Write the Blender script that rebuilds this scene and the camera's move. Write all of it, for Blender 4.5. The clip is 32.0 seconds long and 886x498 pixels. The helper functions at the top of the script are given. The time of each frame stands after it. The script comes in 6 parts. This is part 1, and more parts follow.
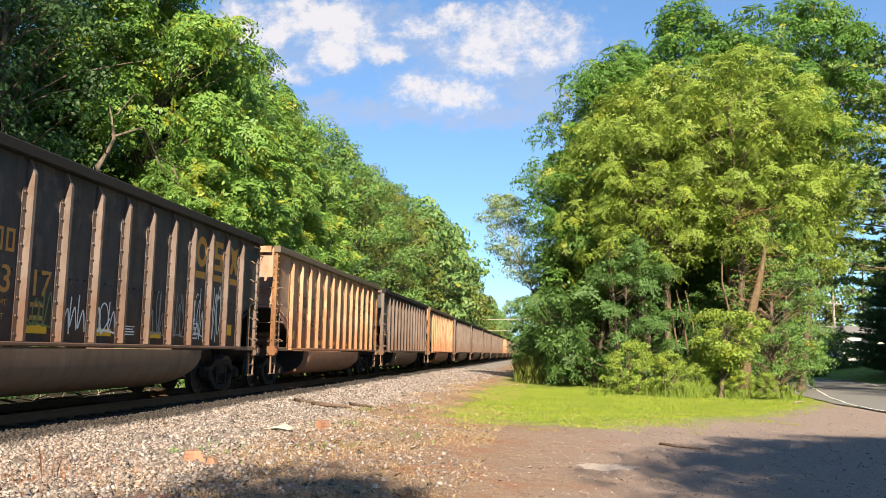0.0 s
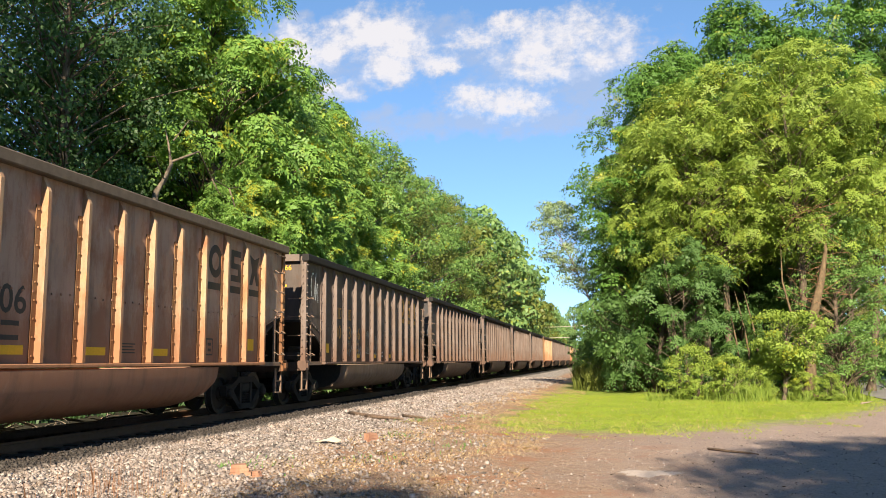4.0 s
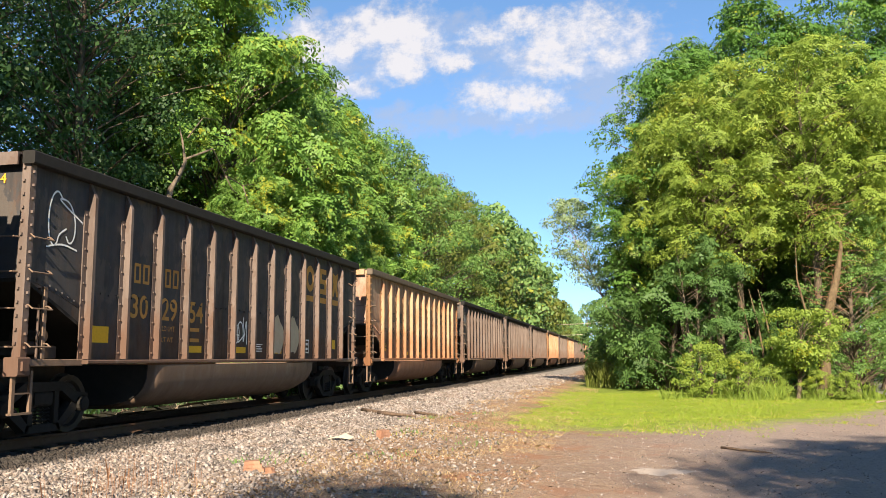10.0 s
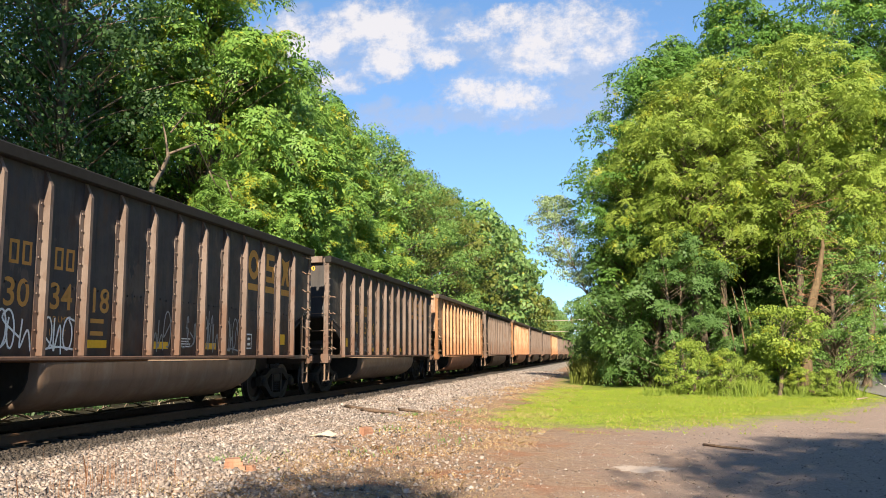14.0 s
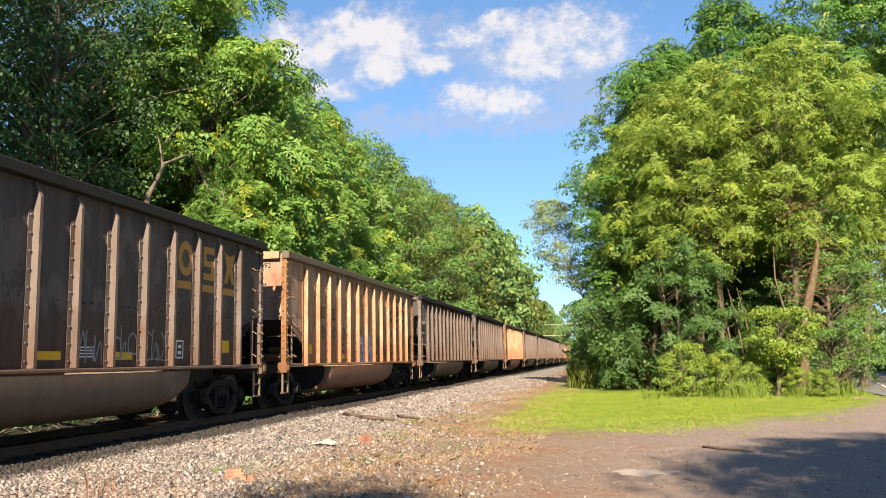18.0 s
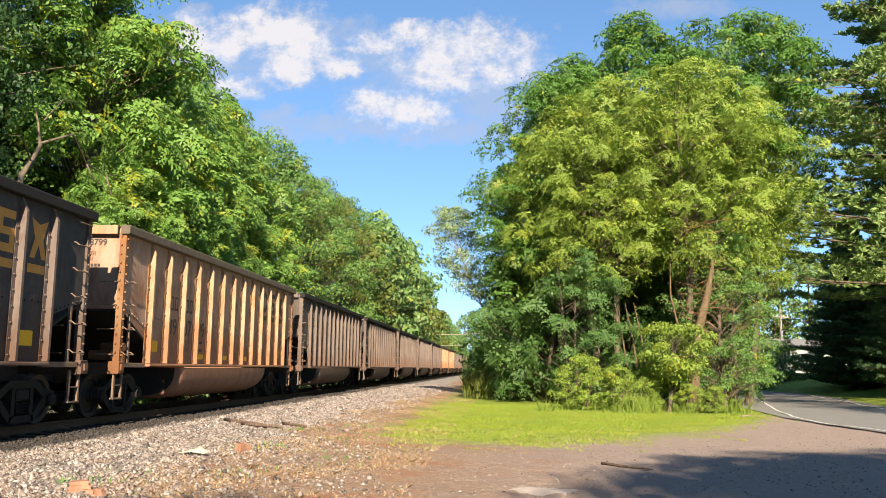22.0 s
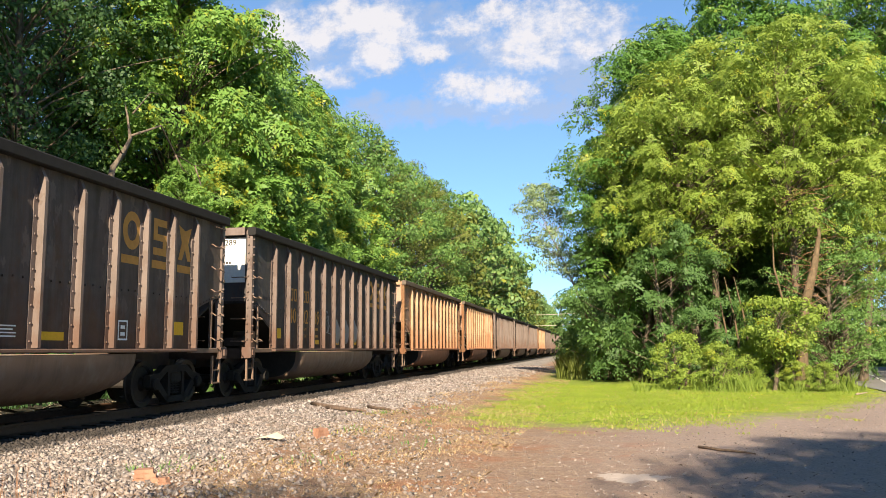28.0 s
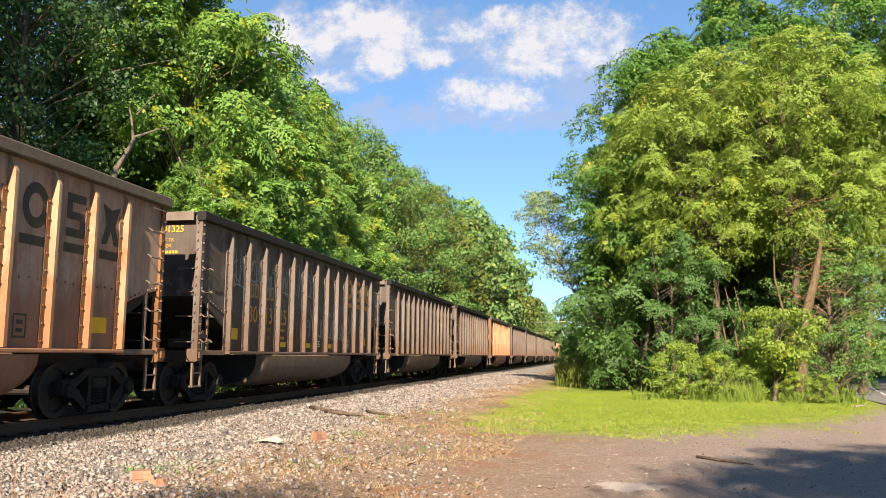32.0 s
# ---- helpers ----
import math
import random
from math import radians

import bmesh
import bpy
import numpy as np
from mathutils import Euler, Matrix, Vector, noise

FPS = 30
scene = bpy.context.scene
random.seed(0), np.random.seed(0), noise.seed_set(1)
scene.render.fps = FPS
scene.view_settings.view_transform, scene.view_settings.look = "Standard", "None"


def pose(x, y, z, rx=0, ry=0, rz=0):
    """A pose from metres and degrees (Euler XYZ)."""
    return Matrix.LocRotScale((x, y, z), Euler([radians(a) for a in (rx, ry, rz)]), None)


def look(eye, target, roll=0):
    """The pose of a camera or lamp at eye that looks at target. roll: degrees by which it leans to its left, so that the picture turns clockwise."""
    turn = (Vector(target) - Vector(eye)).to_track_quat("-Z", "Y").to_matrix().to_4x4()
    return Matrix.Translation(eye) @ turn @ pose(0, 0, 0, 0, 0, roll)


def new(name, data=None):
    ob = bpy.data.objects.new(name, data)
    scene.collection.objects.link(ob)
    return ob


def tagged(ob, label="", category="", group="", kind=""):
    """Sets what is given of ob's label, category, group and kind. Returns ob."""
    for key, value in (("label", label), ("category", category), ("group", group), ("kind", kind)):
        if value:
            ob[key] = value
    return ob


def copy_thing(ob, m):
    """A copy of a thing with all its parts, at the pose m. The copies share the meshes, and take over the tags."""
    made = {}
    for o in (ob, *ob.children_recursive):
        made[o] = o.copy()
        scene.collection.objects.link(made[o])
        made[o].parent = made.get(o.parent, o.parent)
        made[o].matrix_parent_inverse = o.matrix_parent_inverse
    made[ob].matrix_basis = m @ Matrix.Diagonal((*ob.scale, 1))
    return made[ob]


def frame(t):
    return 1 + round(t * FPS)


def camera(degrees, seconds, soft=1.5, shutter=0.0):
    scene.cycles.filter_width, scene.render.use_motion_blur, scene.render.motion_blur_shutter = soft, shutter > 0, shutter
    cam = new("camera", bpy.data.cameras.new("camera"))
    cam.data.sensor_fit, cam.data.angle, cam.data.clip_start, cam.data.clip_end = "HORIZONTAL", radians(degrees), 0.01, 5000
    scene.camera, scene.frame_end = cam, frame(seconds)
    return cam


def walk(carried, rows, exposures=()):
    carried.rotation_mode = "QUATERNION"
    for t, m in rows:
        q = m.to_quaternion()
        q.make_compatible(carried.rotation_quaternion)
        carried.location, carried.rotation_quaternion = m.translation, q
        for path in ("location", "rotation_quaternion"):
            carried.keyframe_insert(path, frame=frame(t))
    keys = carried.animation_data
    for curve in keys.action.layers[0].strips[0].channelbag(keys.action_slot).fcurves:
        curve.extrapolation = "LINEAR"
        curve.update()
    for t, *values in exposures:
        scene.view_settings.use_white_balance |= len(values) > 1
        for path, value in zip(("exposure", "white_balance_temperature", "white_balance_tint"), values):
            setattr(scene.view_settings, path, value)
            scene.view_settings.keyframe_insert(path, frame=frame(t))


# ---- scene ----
# ---- camera ----
cam = camera(55.7, 32.0, soft=0.8)
PATH = [
    (0, (-0.358, 0.663, 1.464), (-0.602, 2.633, 1.708), 1.1),
    (0.5, (-0.249, 0.598, 1.475), (-0.508, 2.566, 1.72), 0.7),
    (1, (-0.095, 0.574, 1.494), (-0.375, 2.539, 1.735), 0.6),
    (1.5, (-0.045, 0.583, 1.506), (-0.35, 2.544, 1.747), 0.7),
    (2, (-0.067, 0.607, 1.497), (-0.39, 2.564, 1.752), 0.3),
    (2.5, (-0.03, 0.586, 1.472), (-0.369, 2.54, 1.731), 0.1),
    (3, (0.022, 0.515, 1.493), (-0.338, 2.465, 1.753), -0.3),
    (3.5, (0.024, 0.524, 1.478), (-0.353, 2.469, 1.747), -0.7),
    (4, (0.025, 0.53, 1.483), (-0.362, 2.474, 1.749), -0.5),
    (4.5, (0.011, 0.541, 1.479), (-0.385, 2.483, 1.748), -0.5),
    (6.5, (0.025, 0.506, 1.468), (-0.402, 2.441, 1.736), -0.5),
    (7, (0.023, 0.5, 1.47), (-0.407, 2.435, 1.735), -0.5),
    (7.5, (0.009, 0.511, 1.478), (-0.422, 2.446, 1.74), -0.5),
    (8, (0.012, 0.504, 1.484), (-0.412, 2.441, 1.745), -0.4),
    (8.5, (0.035, 0.501, 1.485), (-0.384, 2.438, 1.751), -0.5),
    (9, (0.039, 0.505, 1.483), (-0.374, 2.444, 1.747), -0.4),
    (9.5, (0.036, 0.504, 1.478), (-0.381, 2.443, 1.741), -0.3),
    (10, (0.031, 0.517, 1.492), (-0.386, 2.456, 1.751), -0.3),
    (10.5, (0.036, 0.514, 1.493), (-0.38, 2.453, 1.751), -0.3),
    (11, (0.043, 0.511, 1.491), (-0.376, 2.45, 1.746), -0.2),
    (11.5, (0.071, 0.502, 1.502), (-0.353, 2.441, 1.752), -0.2),
    (12, (0.058, 0.535, 1.492), (-0.367, 2.473, 1.741), -0.2),
    (12.5, (0.027, 0.54, 1.508), (-0.395, 2.48, 1.753), -0.0),
    (13, (0.049, 0.551, 1.502), (-0.365, 2.492, 1.749), -0.1),
    (13.5, (0.047, 0.552, 1.502), (-0.352, 2.496, 1.75), -0.1),
    (14, (0.049, 0.559, 1.505), (-0.334, 2.506, 1.755), -0.2),
    (14.5, (0.048, 0.553, 1.515), (-0.327, 2.502, 1.768), -0.2),
    (15, (0.061, 0.54, 1.514), (-0.299, 2.49, 1.771), -0.4),
    (15.5, (0.062, 0.522, 1.52), (-0.286, 2.474, 1.783), -0.6),
    (17.5, (0.044, 0.522, 1.52), (-0.326, 2.47, 1.785), -1.2),
    (18, (0.028, 0.533, 1.517), (-0.344, 2.481, 1.78), -1.1),
    (18.5, (-0.015, 0.581, 1.512), (-0.364, 2.533, 1.77), -0.7),
    (19, (-0.14, 0.701, 1.532), (-0.38, 2.669, 1.8), -0.4),
    (19.5, (-0.206, 0.763, 1.536), (-0.413, 2.734, 1.805), -0.1),
    (20, (-0.193, 0.868, 1.533), (-0.4, 2.839, 1.802), 0.5),
    (20.5, (-0.117, 1.012, 1.521), (-0.341, 2.979, 1.805), 1.1),
    (21, (-0.133, 1.209, 1.508), (-0.369, 3.175, 1.79), 1.4),
    (21.5, (-0.169, 1.39, 1.494), (-0.272, 3.367, 1.779), 0.8),
    (22, (-0.07, 1.496, 1.48), (-0.208, 3.471, 1.761), 0.7),
    (22.5, (-0.039, 1.698, 1.466), (-0.203, 3.671, 1.747), 0.7),
    (23, (-0.053, 1.895, 1.474), (-0.226, 3.868, 1.752), 0.7),
    (23.5, (-0.04, 2.026, 1.46), (-0.194, 4.001, 1.73), 0.2),
    (24, (0.098, 2.091, 1.457), (-0.084, 4.065, 1.721), 0.6),
    (24.5, (0.154, 2.15, 1.479), (-0.061, 4.121, 1.737), 1.4),
    (25, (0.116, 2.157, 1.47), (-0.143, 4.124, 1.725), 1.2),
    (25.5, (0.107, 2.155, 1.47), (-0.187, 4.117, 1.721), 1.1),
    (26, (0.117, 2.143, 1.462), (-0.208, 4.101, 1.71), 0.6),
    (26.5, (0.13, 2.139, 1.474), (-0.219, 4.093, 1.719), 0.1),
    (28.5, (0.122, 2.163, 1.463), (-0.238, 4.116, 1.699), -0.3),
    (29, (0.14, 2.128, 1.464), (-0.224, 4.08, 1.698), -0.0),
    (29.5, (0.114, 2.155, 1.467), (-0.252, 4.107, 1.7), 0.1),
    (30, (0.118, 2.142, 1.464), (-0.255, 4.092, 1.698), 0.3),
    (30.5, (0.128, 2.134, 1.467), (-0.252, 4.084, 1.704), 0.3),
    (31, (0.12, 2.139, 1.462), (-0.258, 4.088, 1.708), 0.4),
    (31.5, (0.143, 2.124, 1.471), (-0.229, 4.072, 1.724), 0.5),
    (32, (0.123, 2.143, 1.464), (-0.239, 4.094, 1.715), 0.6),
]
walk(cam, [(t, look(eye, target, roll)) for t, eye, target, roll in PATH])

# ---- world, sun ----
SUN_ELEVATION, SUN_SIDE = radians(29.5), radians(8.0)
world = bpy.data.worlds.new("sky")
scene.world = world
world.use_nodes = True
wt = world.node_tree
sky = wt.nodes.new("ShaderNodeTexSky")
sky.sky_type, sky.sun_disc = "NISHITA", False
sky.sun_elevation, sky.sun_rotation = SUN_ELEVATION, radians(180) - SUN_SIDE
sky.air_density, sky.dust_density, sky.ozone_density = 0.75, 0.0, 1.4
sky.altitude = 2200
back = wt.nodes["Background"]
back.inputs[1].default_value = 0.130
haze = wt.nodes.new("ShaderNodeGamma")
haze.inputs[1].default_value = 0.72
clear = wt.nodes.new("ShaderNodeMix")
clear.data_type, clear.blend_type = "RGBA", "MULTIPLY"
clear.inputs[0].default_value = 1.0
clear.inputs[7].default_value = (0.61, 0.83, 1.0, 1)
wt.links.new(sky.outputs[0], haze.inputs[0])
wt.links.new(haze.outputs[0], clear.inputs[6])
wt.links.new(clear.outputs[2], back.inputs[0])
sun = new("sun", bpy.data.lights.new("sun", "SUN"))
sun.data.energy, sun.data.angle, sun.data.color = 5.0, radians(0.55), (1.0, 0.855, 0.64)
sun_way = Vector((math.sin(SUN_SIDE) * math.cos(SUN_ELEVATION), -math.cos(SUN_SIDE) * math.cos(SUN_ELEVATION), math.sin(SUN_ELEVATION)))
sun.matrix_world = look(sun_way * 60, (0, 0, 0))
scene.view_settings.exposure = 1.42


# ---- materials ----
class Nodes:
    """A short way to write a node material."""

    def __init__(self, name):
        self.mat = bpy.data.materials.new(name)
        self.mat.use_nodes = True
        self.tree = self.mat.node_tree
        self.bsdf = self.tree.nodes["Principled BSDF"]
        self.out = self.tree.nodes["Material Output"]
        self.bsdf.inputs["Specular IOR Level"].default_value = 0.2
        self.coord = self.tree.nodes.new("ShaderNodeTexCoord").outputs["Object"]

    def world_coord(self):
        self.coord = self.tree.nodes.new("ShaderNodeNewGeometry").outputs["Position"]
        return self.coord

    def node(self, kind, **inputs):
        n = self.tree.nodes.new(kind)
        for key, value in inputs.items():
            self.put(n, key, value)
        return n

    def put(self, n, key, value):
        socket = n.inputs[int(key[1:])] if key[0] == "i" and key[1:].isdigit() else n.inputs[key.replace("_", " ")]
        if isinstance(value, bpy.types.NodeSocket):
            self.tree.links.new(value, socket)
        else:
            socket.default_value = value

    def noise(self, scale, detail=4.0, rough=0.6, stretch=None, coord=None):
        at = coord or self.coord
        if stretch:
            m = self.node("ShaderNodeMapping", Vector=at, Scale=stretch)
            at = m.outputs[0]
        return self.node("ShaderNodeTexNoise", Vector=at, Scale=scale, Detail=detail, Roughness=rough).outputs["Fac"]

    def ramp(self, fac, stops):
        n = self.node("ShaderNodeValToRGB", Fac=fac)
        e = n.color_ramp.elements
        while len(e) < len(stops):
            e.new(0.5)
        for item, (at, value) in zip(e, stops):
            item.position = at
            item.color = (*value, 1) if isinstance(value, tuple) else (value, value, value, 1)
        return n.outputs[0]

    def mix(self, fac, a, b, blend="MIX"):
        n = self.tree.nodes.new("ShaderNodeMix")
        n.data_type, n.blend_type = "RGBA", blend
        for key, value in ((0, fac), (6, a), (7, b)):
            if isinstance(value, bpy.types.NodeSocket):
                self.tree.links.new(value, n.inputs[key])
            else:
                n.inputs[key].default_value = value if key == 0 else (*value, 1)
        return n.outputs[2]

    def maths(self, kind, a, b=0.0, c=0.0):
        n = self.tree.nodes.new("ShaderNodeMath")
        n.operation = kind
        for k, value in enumerate((a, b, c)):
            if isinstance(value, bpy.types.NodeSocket):
                self.tree.links.new(value, n.inputs[k])
            else:
                n.inputs[k].default_value = value
        return n.outputs[0]

    def bump(self, height, strength=0.3, distance=0.02):
        b = self.node("ShaderNodeBump", Height=height, Strength=strength, Distance=distance)
        self.put(self.bsdf, "Normal", b.outputs[0])

    def done(self, colour=None, rough=None, metal=None):
        for key, value in (("Base Color", colour), ("Roughness", rough), ("Metallic", metal)):
            if value is not None:
                self.put(self.bsdf, key, (*value, 1) if isinstance(value, tuple) else value)
        return self.mat


def plain(name, colour, rough=0.6, metal=0.0, vary=0.25, scale=6.0):
    n = Nodes(name)
    c = n.mix(n.noise(scale), tuple(v * (1 - vary) for v in colour), tuple(v * (1 + vary) for v in colour))
    return n.done(c, rough, metal)


def car_paint(name, base, dust, rust, rust_amount):
    """Old steel paint with rain streaks, brown dust and rust that gathers low down."""
    n = Nodes(name)
    z = n.node("ShaderNodeSeparateXYZ", Vector=n.coord).outputs[2]
    shift = n.maths("MULTIPLY", n.node("ShaderNodeObjectInfo").outputs["Random"], 60.0)
    n.coord = n.node("ShaderNodeVectorMath", i0=n.coord, i1=shift).outputs[0]
    streak = n.ramp(n.noise(3.0, 5, 0.65, (1.6, 2.2, 0.22)), [(0.42, 0.0), (0.68, 1.0)])
    blotch = n.ramp(n.noise(1.1, 6, 0.6), [(0.4, 0.0), (0.62, 1.0)])
    fine = n.noise(34, 4, 0.7)
    low = n.node("ShaderNodeMapRange", Value=z, i1=1.0, i2=2.3, i3=1.0, i4=0.0).outputs[0]
    c = n.mix(n.maths("MULTIPLY", blotch, 0.55), base, tuple(v * 0.62 for v in base))
    c = n.mix(n.maths("MULTIPLY", streak, 0.6), c, dust)
    peel = n.ramp(n.noise(1.3, 5, 0.62, (1, 1.4, 0.7)), [(0.56, 0.0), (0.58, 0.75)])
    c = n.mix(peel, c, tuple(1.25 * v for v in dust))
    r = n.maths("ADD", n.maths("MULTIPLY", low, 0.30), n.noise(2.4, 8, 0.7, (1, 1, 0.45)))
    r = n.ramp(r, [(0.60 - rust_amount * 0.1, 0.0), (0.80 - rust_amount * 0.1, 1.0)])
    c = n.mix(n.maths("MULTIPLY", r, 0.85), c, rust)
    lower = n.node("ShaderNodeMapRange", Value=n.maths("ADD", z, n.maths("MULTIPLY", n.noise(0.7, 3, 0.6), 0.25)), i1=2.17, i2=2.21, i3=1.0, i4=0.0).outputs[0]
    c = n.mix(n.maths("MULTIPLY", lower, 0.30), c, tuple(0.5 * u + 0.25 * v for u, v in zip(base, rust)))
    grime = n.ramp(n.noise(2.1, 6, 0.68, (1.3, 1.7, 0.2)), [(0.50, 0.0), (0.72, 0.55)])
    c = n.mix(grime, c, tuple(0.12 * u + 0.10 * v for u, v in zip(base, rust)))
    c = n.mix(n.maths("MULTIPLY", fine, 0.35), c, tuple(v * 0.5 for v in base))
    n.bump(fine, 0.25, 0.01)
    return n.done(c, n.ramp(n.noise(5.0), [(0.3, 0.55), (0.7, 0.8)]))


PAINT = {
    "black": car_paint("black_car_paint", (0.060, 0.059, 0.064), (0.088, 0.072, 0.062), (0.10, 0.048, 0.026), 0.4),
    "brown": car_paint("brown_car_paint", (0.102, 0.082, 0.072), (0.138, 0.105, 0.088), (0.12, 0.054, 0.028), 0.7),
    "tan": car_paint("tan_car_paint", (0.42, 0.285, 0.215), (0.35, 0.205, 0.135), (0.24, 0.085, 0.035), 1.35),
}
RIB = {
    "black": car_paint("black_car_rib_paint", (0.185, 0.142, 0.124), (0.10, 0.07, 0.057), (0.12, 0.055, 0.03), 0.4),
    "brown": car_paint("brown_car_rib_paint", (0.195, 0.152, 0.133), (0.12, 0.088, 0.072), (0.125, 0.058, 0.032), 0.5),
    "tan": car_paint("tan_car_rib_paint", (0.45, 0.31, 0.20), (0.38, 0.21, 0.11), (0.30, 0.10, 0.035), 1.2),
}
# on slope sheets and tub fronts this near-black stands for shade
IRON = plain("sooty_shaded_iron", (0.026, 0.023, 0.020), 0.9, 0.0, 0.4, 9)
STEEL = plain("worn_wheel_steel", (0.045, 0.038, 0.033), 0.55, 0.3, 0.3, 12)
RAIL = plain("rusty_rail_side", (0.11, 0.062, 0.038), 0.75, 0.0, 0.35, 14)
GOLD = plain("faded_gold_lettering", (0.47, 0.235, 0.06), 0.6, 0.0, 0.3, 9)
END_GOLD = plain("orange_gold_lettering", (0.60, 0.31, 0.035), 0.55, 0.0, 0.25, 9)
INK = plain("faded_black_lettering", (0.05, 0.045, 0.04), 0.6, 0.0, 0.3, 9)
YELLOW = plain("yellow_reflector", (0.72, 0.40, 0.03), 0.4, 0.0, 0.18, 20)
WHITE = plain("white_spray_paint", (0.76, 0.76, 0.74), 0.55, 0.0, 0.2, 12)
BLUE = plain("blue_spray_paint", (0.10, 0.16, 0.36), 0.55, 0.0, 0.3, 6)
DUSTY_TAN = plain("sooty_tan_rim", (0.115, 0.09, 0.068), 0.8, 0.0, 0.45, 5)
SILVER = plain("silver_spray_paint", (0.25, 0.26, 0.275), 0.5, 0.2, 0.3, 6)
TUB = car_paint("dusty_tub_paint", (0.23, 0.19, 0.155), (0.19, 0.15, 0.12), (0.14, 0.08, 0.05), 0.3)
RUSTY = car_paint("rusty_corner_paint", (0.27, 0.15, 0.075), (0.22, 0.09, 0.035), (0.16, 0.06, 0.025), 1.2)
BAR = plain("grimy_bar_iron", (0.07, 0.045, 0.032), 0.7, 0.0, 0.4, 8)
GRIP = plain("dusty_grip_iron", (0.17, 0.115, 0.082), 0.7, 0.0, 0.35, 9)
COAL = plain("coal_dust_rim", (0.020, 0.0185, 0.0175), 0.8, 0.0, 0.4, 9)


def leaf_material(name, a, b, yellow=0.0, glow=0.36):
    """Thin leaves that let some light through; every leaf has a tone of its own."""
    n = Nodes(name)
    island = n.node("ShaderNodeNewGeometry").outputs["Random Per Island"]
    n.world_coord()
    c = n.mix(island, a, b)
    c = n.mix(n.ramp(n.noise(0.55, 3, 0.5), [(0.35, 0.0), (0.65, 1.0)]), c, tuple(0.62 * u + 0.3 * v for u, v in zip(a, b)))
    if yellow:
        patch = n.ramp(n.noise(0.9, 2, 0.5), [(0.62 - yellow * 0.15, 0.0), (0.70 - yellow * 0.15, 1.0)])
        c = n.mix(n.maths("MULTIPLY", patch, n.ramp(island, [(0.3, 0.0), (0.5, 0.8)])), c, (0.40, 0.38, 0.03))
    n.put(n.bsdf, "Base Color", c)
    n.put(n.bsdf, "Roughness", 0.5)
    n.put(n.bsdf, "Specular IOR Level", 0.3)
    t = n.node("ShaderNodeBsdfTranslucent", Color=n.mix(0.4, c, (0.14, 0.26, 0.025)))
    m = n.node("ShaderNodeMixShader", Fac=glow, i1=n.bsdf.outputs[0], i2=t.outputs[0])
    n.tree.links.new(m.outputs[0], n.out.inputs[0])
    return n.mat


LEAF = {
    # leaf green lowered to hold the shade the near woods stand in
    "deep": leaf_material("shade_darkened_leaves", (0.038, 0.088, 0.030), (0.08, 0.155, 0.05)),
    "mid": leaf_material("mid_green_leaves", (0.105, 0.22, 0.055), (0.22, 0.345, 0.085), 0.08),
    "ash": leaf_material("fresh_ash_leaves", (0.062, 0.155, 0.026), (0.15, 0.275, 0.05), 0.05),
    "sumac": leaf_material("bright_compound_leaves", (0.12, 0.26, 0.055), (0.27, 0.41, 0.078), 0.5),
    # darker leaf copy, with the grove's shade mixed into its green
    "under": leaf_material("shaded_grove_leaves", (0.062, 0.138, 0.040), (0.145, 0.245, 0.062)),
    "lime": leaf_material("yellow_green_leaves", (0.185, 0.28, 0.045), (0.325, 0.405, 0.066), 0.1),
    # lightened leaf copy: sun and haze on distant trees put into colour
    "far": leaf_material("sunlit_far_leaves", (0.125, 0.235, 0.08), (0.25, 0.365, 0.11), 0.1),
    "grey": leaf_material("grey_green_leaves", (0.22, 0.31, 0.15), (0.35, 0.44, 0.23)),
    "olive": leaf_material("olive_brown_leaves", (0.12, 0.15, 0.028), (0.20, 0.22, 0.05)),
    "needle": leaf_material("pine_needles", (0.13, 0.21, 0.06), (0.30, 0.40, 0.12), 0.0, 0.3),
    "dark_needle": leaf_material("dark_spruce_needles", (0.08, 0.15, 0.075), (0.16, 0.25, 0.11), 0.0, 0.35),
    "grass": leaf_material("lawn_grass", (0.20, 0.295, 0.024), (0.36, 0.43, 0.055), 0.2),
}


def dry_material(name, a, b):
    """Dead blades and flakes, each with a tone of its own."""
    n = Nodes(name)
    island = n.node("ShaderNodeNewGeometry").outputs["Random Per Island"]
    return n.done(n.mix(island, a, b), 0.9)


LEAF["straw"] = dry_material("dry_straw", (0.28, 0.19, 0.10), (0.52, 0.39, 0.21))
LEAF["litter"] = dry_material("brown_leaf_litter", (0.16, 0.075, 0.04), (0.34, 0.18, 0.10))


def bark_material(name, a, b):
    n = Nodes(name)
    c = n.mix(n.ramp(n.noise(9, 6, 0.7, (1, 1, 0.22)), [(0.35, 0.0), (0.65, 1.0)]), a, b)
    n.bump(n.noise(14, 5, 0.7, (1, 1, 0.2)), 0.6, 0.03)
    return n.done(c, 0.9)


BARK = bark_material("grey_brown_bark", (0.06, 0.045, 0.032), (0.17, 0.13, 0.095))
PALE_BARK = bark_material("pale_dead_wood", (0.20, 0.15, 0.11), (0.36, 0.29, 0.22))


